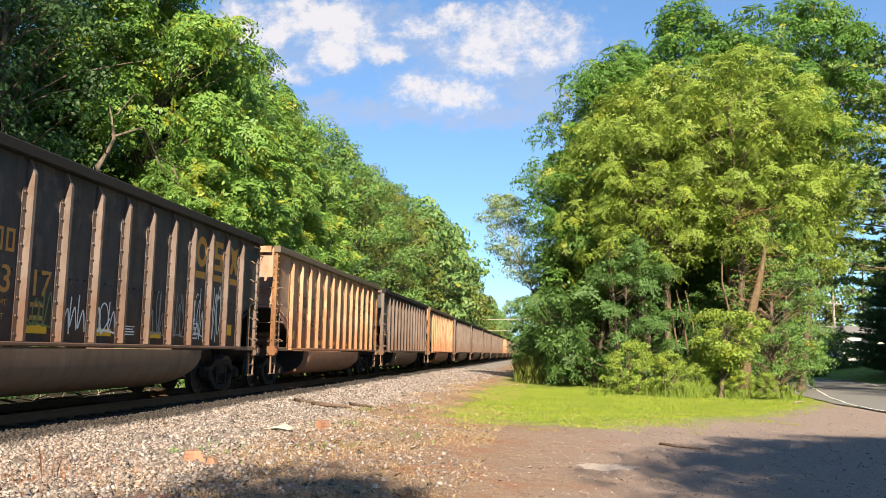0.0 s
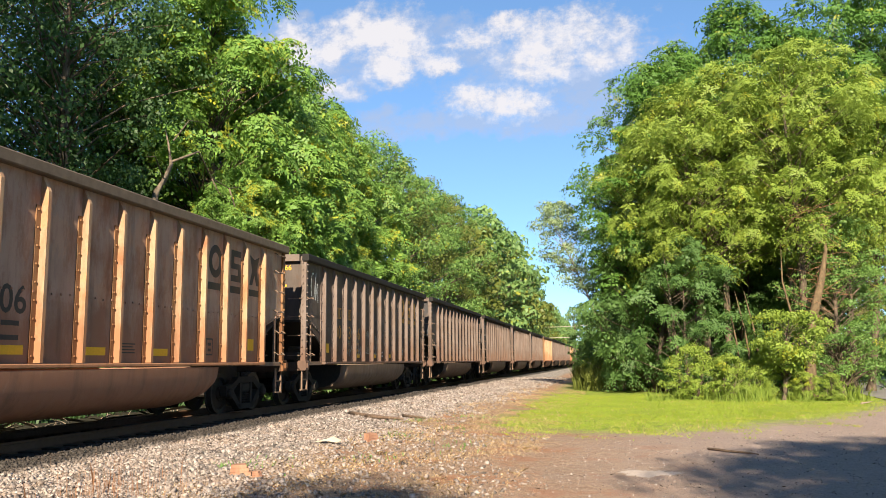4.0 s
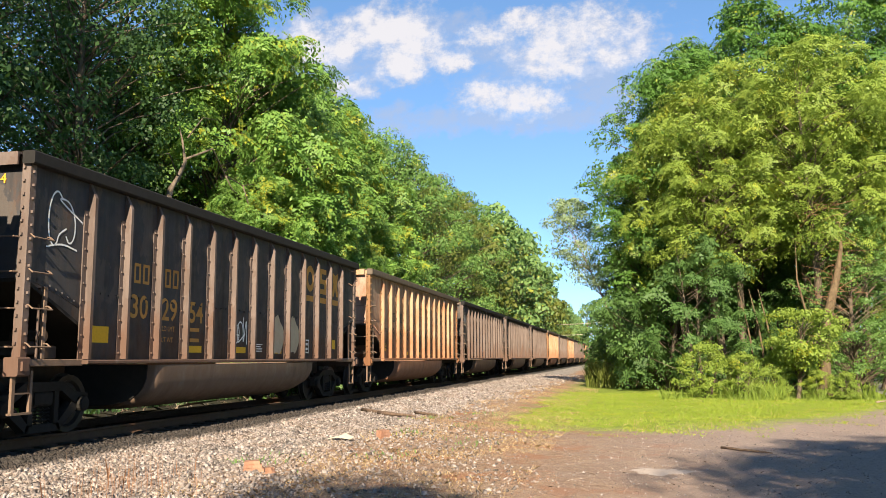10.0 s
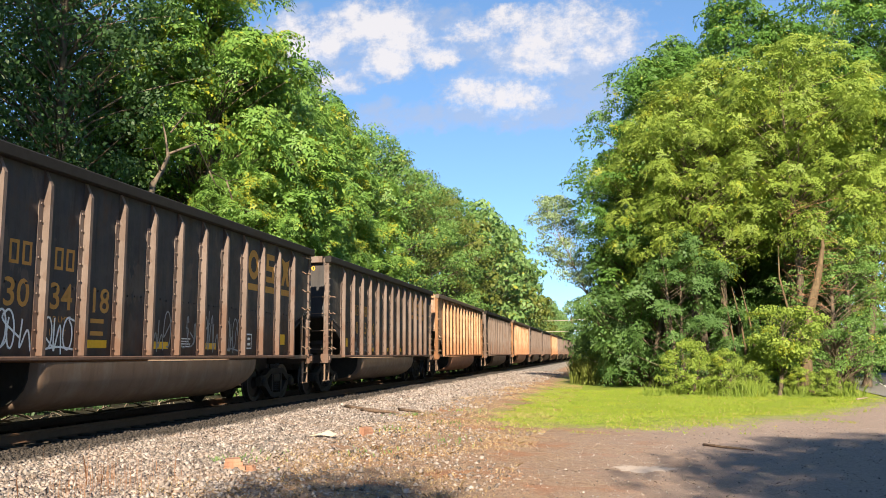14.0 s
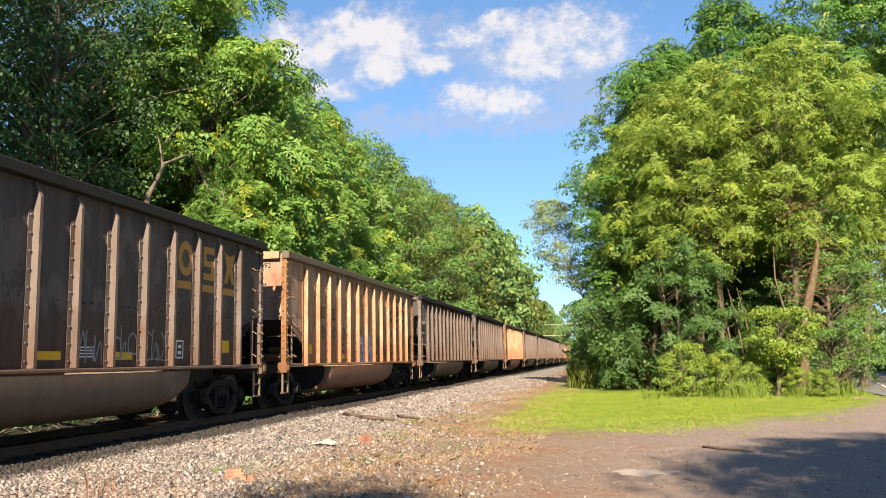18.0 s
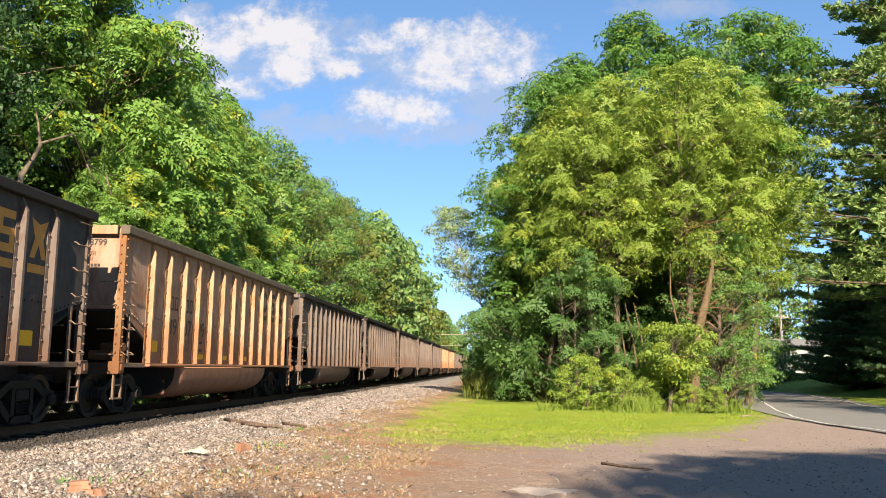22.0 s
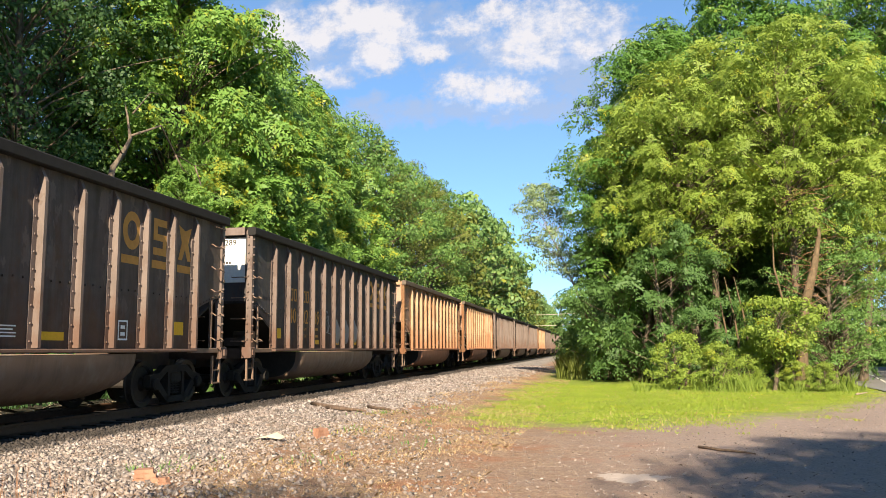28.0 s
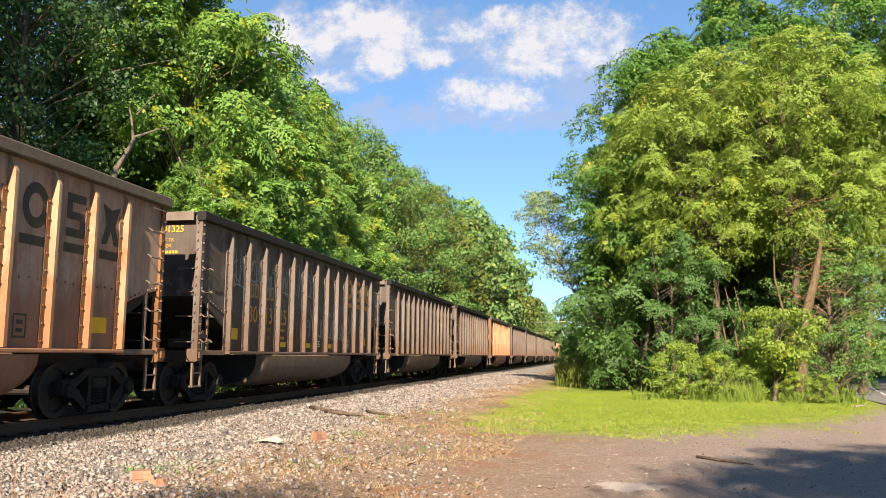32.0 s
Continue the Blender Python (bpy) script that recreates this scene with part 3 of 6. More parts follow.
def belly():
    """The rounded tub that hangs between the trucks."""
    s, rings = Shape(), []
    y0, y1, n = 3.4, CAR_LENGTH - 3.4, 14
    length = y1 - y0
    stations = [(0.0, 0.86), (0.04, 0.93), (0.14, 0.98), (0.3, 1.0), (length / 2, 1.0)]
    stations += [(length - d, f) for d, f in ((1.2, 1.0), (0.8, 0.96), (0.4, 0.86), (0.15, 0.72), (0.0, 0.55))]
    for d, f in stations:
        ring = []
        for i in range(n + 1):
            a = math.pi * i / n
            ring.append((1.60 * math.copysign(abs(math.cos(a)) ** 0.55, math.cos(a)) * (0.75 + 0.25 * f), y0 + d, 1.06 - 0.80 * f * math.sin(a) ** 0.7))
        rings.append(ring)
    for ring in rings:
        s.v += ring
    m = n + 1
    s.f = [(r * m + i, r * m + i + 1, (r + 1) * m + i + 1, (r + 1) * m + i) for r in range(len(rings) - 1) for i in range(n)]
    s.f += [tuple(range(m))[::-1], tuple(range((len(rings) - 1) * m, len(rings) * m))]
    return s


def grab(width=0.42, out=0.11):
    """A bent bar handhold in the plane of the side."""
    return Shape().tube([(0, 0, 0.05), (out * 0.4, 0, 0.05), (out, 0, 0), (out, width, 0), (out * 0.4, width, 0.05), (0, width, 0.05)], 0.013, 5)


def stirrup():
    s = Shape()
    s.box(-0.02, 0.02, 0.0, 0.06, 0.40, 1.0).box(-0.02, 0.02, 0.36, 0.41, 0.40, 1.0)
    return s.box(-0.05, 0.03, 0.0, 0.41, 0.40, 0.43).box(-0.03, 0.02, 0.05, 0.38, 0.68, 0.70)


def side_frame():
    """The cast frame of a truck, in its arched shape with two windows."""
    s = Shape()
    for ring in (
        [(-1.05, 0.40), (-1.05, 0.62), (-0.72, 0.66), (-0.42, 0.82), (0.42, 0.82), (0.72, 0.66), (1.05, 0.62), (1.05, 0.40), (0.85, 0.42), (0.66, 0.52), (0.40, 0.68), (-0.40, 0.68), (-0.66, 0.52), (-0.85, 0.42)],
        [(-0.84, 0.43), (-0.66, 0.50), (-0.30, 0.18), (-0.36, 0.08)],
        [(0.84, 0.43), (0.36, 0.08), (0.30, 0.18), (0.66, 0.50)],
        [(-0.40, 0.08), (-0.36, 0.20), (0.36, 0.20), (0.40, 0.08)],
        [(-0.34, 0.18), (-0.34, 0.70), (-0.24, 0.70), (-0.24, 0.18)],
        [(0.24, 0.18), (0.24, 0.70), (0.34, 0.70), (0.34, 0.18)],
    ):
        s.prism([(None, y, z) for y, z in ring], 0, -0.075, 0.075)
    for y in (-0.89, 0.89):
        s.lathe([(0.0, 0.16), (0.10, 0.155), (0.125, 0.13), (0.125, -0.05)], (0, y, 0.46), 12)
    return s


def springs():
    s = Shape()
    for y in (-0.13, 0.0, 0.13):
        pts = [(0.06 * math.cos(a), y + 0.05 * math.sin(a), 0.21 + 0.26 * a / (2 * math.pi * 5)) for a in [k * math.pi / 4 for k in range(0, 41, 2)]]
        s.tube(pts, 0.016, 3, False)
    return s


def wheelset():
    s = Shape()
    for sign in (1, -1):
        prof = [(0.0, 0.10), (0.12, 0.10), (0.15, 0.03), (0.34, 0.00), (0.37, 0.05), (0.455, 0.06), (0.46, -0.04), (0.485, -0.055), (0.485, -0.08), (0.37, -0.08), (0.34, -0.03), (0.10, -0.06)]
        s.lathe([(r, sign * x) for r, x in prof], (sign * 0.76, 0, 0), 22)
    return s.tube([(-0.75, 0, 0), (0.75, 0, 0)], 0.085, 10)


def make_truck(car, y):
    s = Shape().box(-1.05, 1.05, -0.2, 0.2, 0.46, 0.68, 0.03)
    s.lathe([(0.0, -0.2), (0.3, -0.2), (0.3, 0.2), (0.0, 0.2)], (0, 0, 0.60), 12)
    truck = part("truck", s, IRON, car, "grimy cast steel truck", pose(0, y, 0))
    for sign in (1, -1):
        part("side_frame", side_frame(), IRON, truck, at=pose(0.98 * sign, 0, 0))
        part("spring", springs(), STEEL, truck, "coil springs of bare steel", pose(0.99 * sign, 0, 0))
    for d in (-0.89, 0.89):
        part("wheelset", wheelset(), STEEL, truck, "dark steel wheels with worn treads", pose(0, d, 0.46), smooth=False)
    return truck


def make_car(tone):
    car = new("coal_hopper_car")
    body, rib = PAINT[tone], RIB[tone]
    for sign in (1, -1):
        part("side_wall", side_wall(sign), body, car)
        part("side_sill", Shape().box(*sorted(((WALL_X - 0.1) * sign, (RIB_X + 0.015) * sign)), 1.42, CAR_LENGTH - 1.42, SILL, 1.15, 0.015), rib, car)
        rusty = tone == "tan" and sign > 0
        shape = rib_shape(sign)
        if not rusty:
            foot = rib_flange(sign)
            shape.add(foot.v, foot.f)
        data = shape.mesh("rib")
        data.materials.append(rib)
        plate = rib_flange(sign).mesh("rib_flange")
        plate.materials.append(RUSTY)
        for y in RIB_Y:
            part("rib", data, rib, car, at=pose(0, y, 0))
            if rusty:
                part("rib_flange", plate, RUSTY, car, "bolted flange bleeding rust", pose(0, y, 0))
    for back in (False, True):
        part("end_wall", end_wall(back), body, car)
        # near-black sheet: the shade of the car end is in its colour
        part("slope_sheet", slope_sheet(back), IRON, car, "slope sheet with its shade put into a near-black colour")
        y = CAR_LENGTH if back else 0.0
        d = -1 if back else 1
        s = Shape().box(-1.5, 1.5, *sorted((y, y + d * 0.22)), 0.92, 1.16, 0.02)
        s.box(-0.35, 0.35, *sorted((y + d * 0.2, y + d * 2.6)), 0.72, 1.08, 0.02)
        part("end_sill", s, BAR, car, "grimy end sill")
        part("end_beam", end_beam(back), rib, car)
        s = Shape().box(-0.11, 0.11, *sorted((y + d * 0.1, y - d * 0.50)), 0.76, 0.98, 0.02)
        s.box(-0.17, 0.15, *sorted((y - d * 0.48, y - d * 0.73)), 0.72, 1.02, 0.03)
        part("coupler", s, IRON, car, "knuckle coupler of dark iron")
        for sign in (1, -1):
            s = Shape().box(*sorted((1.38 * sign, 1.52 * sign)), *sorted((y + d * 0.05, y + d * 0.17)), 0.95, TOP - 0.15)
            for i in range(14 if sign > 0 else 0):
                z = 1.3 + i * 0.19
                s.box(*sorted((1.52 * sign, 1.555 * sign)), *sorted((y + d * 0.09, y + d * 0.125)), z, z + 0.036)
                s.box(1.41, 1.445, *sorted((y + d * 0.05, y + d * 0.02)), z + 0.06, z + 0.096)
            part("corner_post", s, RUSTY if tone == "tan" else rib, car)
            part("step", stirrup(), GRIP if sign > 0 else BAR, car, "bent steel step below the corner", pose(1.44 * sign, y if not back else y - 0.41, 0))
            for z in (1.33, 1.86, 2.37, 2.86) + ((3.35, 3.78) if back else ()):
                g = grab()
                if sign < 0:
                    g.v = [(-a, b, c) for a, b, c in g.v]
                part("grab_iron", g, GRIP if sign > 0 else BAR, car, at=pose((1.50 if z < 2 else WALL_X) * sign, (y + 0.12) if not back else y - 0.62, z))
            s = Shape()
            s.tube([(0.35, 0, 0), (0.35, -0.1, 0), (0.0, -0.1, 0), (0, 0, 0)], 0.014, 5)
            for z in (1.33, 1.86, 2.37, 2.86):
                part("grab_iron", s, GRIP if sign > 0 else BAR, car, at=pose(1.04 if sign > 0 else -1.4, y + 0.06 if not back else y - 0.06, z, 0, 0, 0 if not back else 180))
        s = Shape().box(1.34, 1.575, *sorted((y - d * 0.05, y + d * 0.19)), 0.93, 1.19, 0.02)
        s.box(1.575, 1.61, *sorted((y + d * 0.0, y + d * 0.12)), 1.0, 1.13)
        part("corner_casting", s, RUSTY if tone == "tan" else rib, car)
        s = Shape().box(1.44, 1.49, *sorted((y + d * 0.52, y + d * 0.58)), 1.1, 2.2)
        s.box(1.40, 1.50, *sorted((y + d * 0.19, y + d * 1.45)), 1.06, 1.16, 0.01)
        part("ladder_stile", s, GRIP, car)
    part("top_chord", top_chord(), COAL if tone != "tan" else DUSTY_TAN, car, "rim blackened by coal dust")
    part("belly", belly(), body if tone == "tan" else TUB, car, "dusty rounded tub", smooth=True)
    # added plate that paints the shaded front of the tub near-black
    ring = [(1.42 * math.copysign(abs(math.cos(a)) ** 0.55, math.cos(a)), None, 1.06 - 0.72 * math.sin(a) ** 0.7) for a in [math.pi * i / 14 for i in range(15)]]
    part("tub_bulkhead", Shape().prism(ring, 1, 3.37, 3.398), IRON, car, "plate over the tub's front, coloured near-black as its shade")
    part("brake_rod", Shape().tube([(1.22, 0.75, 1.15), (1.22, 0.75, 2.2)], 0.02, 6), rib, car)
    s = Shape().box(0.7, 1.2, 0.35, 0.75, 1.22, 1.42, 0.03).tube([(0.75, 0.85, 1.5), (1.25, 0.85, 1.5)], 0.1, 10).box(0.9, 1.25, 0.8, 1.15, 1.16, 1.36, 0.02)
    part("brake_valve", s, RUSTY if tone == "tan" else BAR, car, "rusty brake valve behind the corner post")
    for y in (1.2, CAR_LENGTH - 1.2):
        make_truck(car, y)
    return car


TONES = {1: "tan", 3: "tan", 9: "tan", 13: "tan", 15: "tan", 18: "tan", 24: "tan", 25: "tan", 29: "tan", 35: "tan", 36: "tan", 0: "black", 2: "black", 5: "black", 6: "black", 7: "black", 8: "black", 10: "black", 11: "black", 12: "black", 16: "black", 17: "black", 20: "black", 21: "black", 23: "black", 30: "black", 34: "black"}
TONE_WORDS = {"tan": "pale tan coal hopper car streaked with rust", "black": "black coal hopper car with brown ribs and gold lettering", "brown": "dusty dark brown coal hopper car with gold lettering"}
CARS = {}
MASTERS = {}
for k in range(-1, 42):
    tone = TONES.get(k, "brown")
    place = pose(TRACK_X, FIRST_FRONT + PITCH * (k - 1), RAIL_Z)
    if tone not in MASTERS:
        MASTERS[tone] = make_car(tone)
        MASTERS[tone].matrix_basis = place
        CARS[k] = MASTERS[tone]
    else:
        CARS[k] = copy_thing(MASTERS[tone], place)
    tagged(CARS[k], TONE_WORDS[tone], "freight car", "cars of the coal train")


# ---- lettering, reflectors and spray paint on the cars ----
ON_SIDE = Matrix(((0, 0, 1, 0), (1, 0, 0, 0), (0, 1, 0, 0), (0, 0, 0, 1)))
ON_END = Matrix(((1, 0, 0, 0), (0, 0, -1, 0), (0, 1, 0, 0), (0, 0, 0, 1)))
GRAPHICS = {}


def words(text, size, material, bold=0.0):
    """Painted characters as flat mesh, shared between alike ones."""
    key = (text, size, material.name)
    if key not in GRAPHICS:
        curve = bpy.data.curves.new("letters", "FONT")
        curve.body, curve.size, curve.resolution_u, curve.offset = text, size, 3, bold
        ob = bpy.data.objects.new("letters", curve)
        data = bpy.data.meshes.new_from_object(ob)
        bpy.data.objects.remove(ob)
        data.name = "lettering"
        data.materials.clear()
        data.materials.append(material)
        GRAPHICS[key] = data
    return GRAPHICS[key]


def slabs(key, boxes, material):
    """Flat painted rectangles (x0, x1, y0, y1)."""
    key = (key, material.name)
    if key not in GRAPHICS:
        s = Shape()
        for x0, x1, y0, y1 in boxes:
            s.add([(x0, y0, 0), (x1, y0, 0), (x1, y1, 0), (x0, y1, 0)], [(0, 1, 2, 3)])
        GRAPHICS[key] = s.mesh("mark")
        GRAPHICS[key].materials.append(material)
    return GRAPHICS[key]


def ring_mark(material):
    """A heavy oval ring above a bar, as a plain emblem."""
    key = ("ring", material.name)
    if key not in GRAPHICS:
        s, n = Shape(), 24
        for k in range(n):
            a = 2 * math.pi * k / n
            s.v += [(0.27 * math.cos(a), 0.30 * math.sin(a), 0), (0.14 * math.cos(a), 0.16 * math.sin(a), 0)]
        s.f = [(2 * k, 2 * ((k + 1) % n), 2 * ((k + 1) % n) + 1, 2 * k + 1) for k in range(n)]
        s.add([(-0.29, -0.52, 0), (0.29, -0.52, 0), (0.29, -0.39, 0), (-0.29, -0.39, 0)], [(0, 1, 2, 3)])
        GRAPHICS[key] = s.mesh("emblem")
        GRAPHICS[key].materials.append(material)
    return GRAPHICS[key]


def diamond_mark(material):
    key = ("diamond", material.name)
    if key not in GRAPHICS:
        s = Shape()
        s.add([(-0.24, -0.30, 0), (-0.10, -0.30, 0), (0.0, -0.10, 0), (0.10, -0.30, 0), (0.24, -0.30, 0), (0.12, 0.0, 0), (0.24, 0.30, 0), (0.0, 0.22, 0), (-0.24, 0.30, 0), (-0.12, 0.0, 0)], [(0, 1, 2, 9), (2, 3, 4, 5), (9, 2, 5, 7), (5, 6, 7), (7, 8, 9)])
        s.add([(-0.27, -0.52, 0), (0.27, -0.52, 0), (0.27, -0.39, 0), (-0.27, -0.39, 0)], [(0, 1, 2, 3)])
        GRAPHICS[key] = s.mesh("emblem")
        GRAPHICS[key].materials.append(material)
    return GRAPHICS[key]


BLOCK_MARK = [(-0.22, 0.22, 0.18, 0.30), (-0.22, -0.09, 0.05, 0.18), (-0.22, 0.22, -0.06, 0.05), (0.09, 0.22, -0.18, -0.06), (-0.22, 0.22, -0.30, -0.18), (-0.25, 0.25, -0.52, -0.39)]
FRAME_PAIR = [q for o in (0.0, 0.27) for q in ((o, o + 0.05, 0, 0.34), (o + 0.15, o + 0.20, 0, 0.34), (o, o + 0.2, 0, 0.05), (o, o + 0.2, 0.29, 0.34))]


def ribbon_strokes(lines, thick):
    """Flat painted strokes along smoothed lines of (x, y) points."""
    s = Shape()
    for q, line in enumerate(lines):
        pts, n = [], len(line)
        for i in range(n - 1):
            p0, p1, p2, p3 = line[max(i - 1, 0)], line[i], line[i + 1], line[min(i + 2, n - 1)]
            for k in range(5):
                u = k / 5
                pts.append(tuple(0.5 * (2 * p1[j] + (p2[j] - p0[j]) * u + (2 * p0[j] - 5 * p1[j] + 4 * p2[j] - p3[j]) * u * u + (3 * p1[j] - p0[j] - 3 * p2[j] + p3[j]) * u ** 3) for j in (0, 1)))
        pts.append(line[-1])
        for i in range(len(pts) - 1):
            (ax, ay), (bx, by) = pts[i], pts[i + 1]
            L = math.hypot(bx - ax, by - ay) or 1
            nx, ny = -(by - ay) / L * thick, (bx - ax) / L * thick
            z = 0.0005 * q + 0.0002 * (i % 2)
            s.add([(ax - nx, ay - ny, z), (bx - nx, by - ny, z), (bx + nx, by + ny, z), (ax + nx, ay + ny, z)], [(0, 1, 2, 3)])
    return s


def scribble(rng, width, height, material, strokes=3, thick=0.016):
    """A spray-painted tag: slanted, looping strokes side by side, and one underline."""
    lines = []
    for q in range(strokes):
        x0, w = width * (0.04 + 0.92 * q / strokes), width / strokes * (0.85 + 0.4 * rng.random())
        low, tall, tilt = height * 0.12 * rng.random(), height * (0.55 + 0.4 * rng.random()), 0.12 * rng.normal()
        if rng.random() < 0.5:
            a0, sweep = 6.28 * rng.random(), 4.2 + 2.4 * rng.random()
            line = [(x0 + w * (0.5 + 0.42 * math.cos(a0 + sweep * i / 9)) + tilt * i / 9, low + tall * (0.5 + 0.46 * math.sin(a0 + sweep * i / 9))) for i in range(10)]
            line.append((x0 + w * 1.1, low + tall * rng.random()))
        else:
            line = [(x0 + w * (0.1 + 0.2 * rng.random()), low + tall), (x0 + w * 0.15, low), (x0 + w * 0.7, low + tall * (0.4 + 0.5 * rng.random())), (x0 + w * (0.8 + 0.2 * rng.random()), low - 0.05)]
        lines.append(line)
    if rng.random() < 0.5:
        lines.append([(0.0, 0.03 * height), (width * 0.5, 0.10 * height), (width, 0.05 * height)])
    m = ribbon_strokes(lines, thick).mesh("spray_paint")
    m.materials.append(material)
    return m


def slash(rng, width, height, material, order):
    """Tall straight brush-like strokes, crossing at angles, a figure to each bay."""
    x0, x1 = width * 0.05 * rng.random(), width * (0.9 + 0.1 * rng.random())
    forms = (
        [[(x0, 0.0), (x0 + 0.1, height), (width * 0.5, height * 0.4), (x1, height * 0.95), (x1, 0.0)]],
        [[(x0, 0.0), (x0 + 0.05, height), (x1, height * 0.75), (x0 + 0.1, height * 0.5), (x1, 0.0)]],
        [[(x1, height), (x0 + 0.1, height * 0.72), (x1, height * 0.4), (x0, 0.05)]],
        [[(x0 + 0.1, 0.0), (x0 + 0.12, height)], [(x1, height), (x0 + 0.15, height * 0.45), (x1, 0.0)]],
        [[(width * 0.5, 0.0), (width * 0.55, height)], [(x0, height * 0.96), (x1, height)], [(x0, 0.0), (x1, 0.03)]],
        [[(x0, 0.0), (x0 + 0.04, height)], [(x0 + 0.04, height), (x1 - 0.04, 0.0)], [(x1 - 0.04, 0.0), (x1, height)]],
    )
    m = ribbon_strokes(forms[order % len(forms)], 0.05).mesh("spray_paint")
    m.materials.append(material)
    return m


def mural(rng, width, height, fill, dark, pale):
    """Bulging painted shapes: a ragged pale field, darker swellings in it and pale outlines."""
    n = 9
    top = [(width * i / n, height * (0.80 + 0.20 * rng.random())) for i in range(n + 1)]
    field = Shape().add([(0, 0, 0), (width, 0, 0)] + [(x, y, 0) for x, y in top[::-1]], [tuple(range(n + 3))])
    out = [(field, fill, 0.0)]
    inner, lines = Shape(), []
    for q in range(2):
        cx, cy = width * (0.27 + 0.45 * q), height * (0.36 + 0.14 * rng.random())
        a0, k = 6.28 * rng.random(), 20
        ring = []
        for i in range(k):
            a = 2 * math.pi * i / k
            r = 1 + 0.28 * math.sin(2 * a + a0) + 0.14 * math.sin(3 * a + 2 * a0)
            ring.append((cx + width * 0.20 * r * math.cos(a), cy + height * 0.32 * r * math.sin(a)))
        inner.add([(x, y, 0.0004 * q) for x, y in ring], [tuple(range(k))])
        lines.append(ring + ring[:1])
        lines.append([(cx + (x - cx) * 0.4, cy + (y - cy) * 0.45) for x, y in ring[:12]])
    out.append((inner, dark, 0.002))
    out.append((ribbon_strokes(lines, 0.022), pale, 0.004))
    made = []
    for shape, material, lift in out:
        m = shape.mesh("spray_paint")
        m.materials.append(material)
        made.append((m, material, lift))
    return made


def blob(rng, width, height, material):
    """A filled, uneven bubble of spray paint."""
    s, n = Shape(), 22
    s.v = [(width / 2 + width * 0.5 * (1 + 0.16 * math.sin(3 * a + 2)) * math.cos(a), height / 2 + height * 0.5 * (1 + 0.14 * math.sin(5 * a)) * math.sin(a), 0) for a in [2 * math.pi * k / n for k in range(n)]]
    s.f = [tuple(range(n))]
    m = s.mesh("spray_paint")
    m.materials.append(material)
    return m


def at_side(y, z, lift=0.004):
    return Matrix.Translation((WALL_X + lift, y, z)) @ ON_SIDE


NUMBERS = {0: "303317", 1: "397687", 2: "300772", 3: "398106", 4: "305366", 5: "300138", 7: "300658", 8: "302954", 9: "397628", 10: "302554", 11: "303418", 12: "302590", 14: "303864", 15: "397092", 16: "301217", 17: "300487", 18: "398799", 19: "305604", 20: "300331", 21: "302508", 23: "400289", 24: "397701", 25: "397161", 26: "301325"}
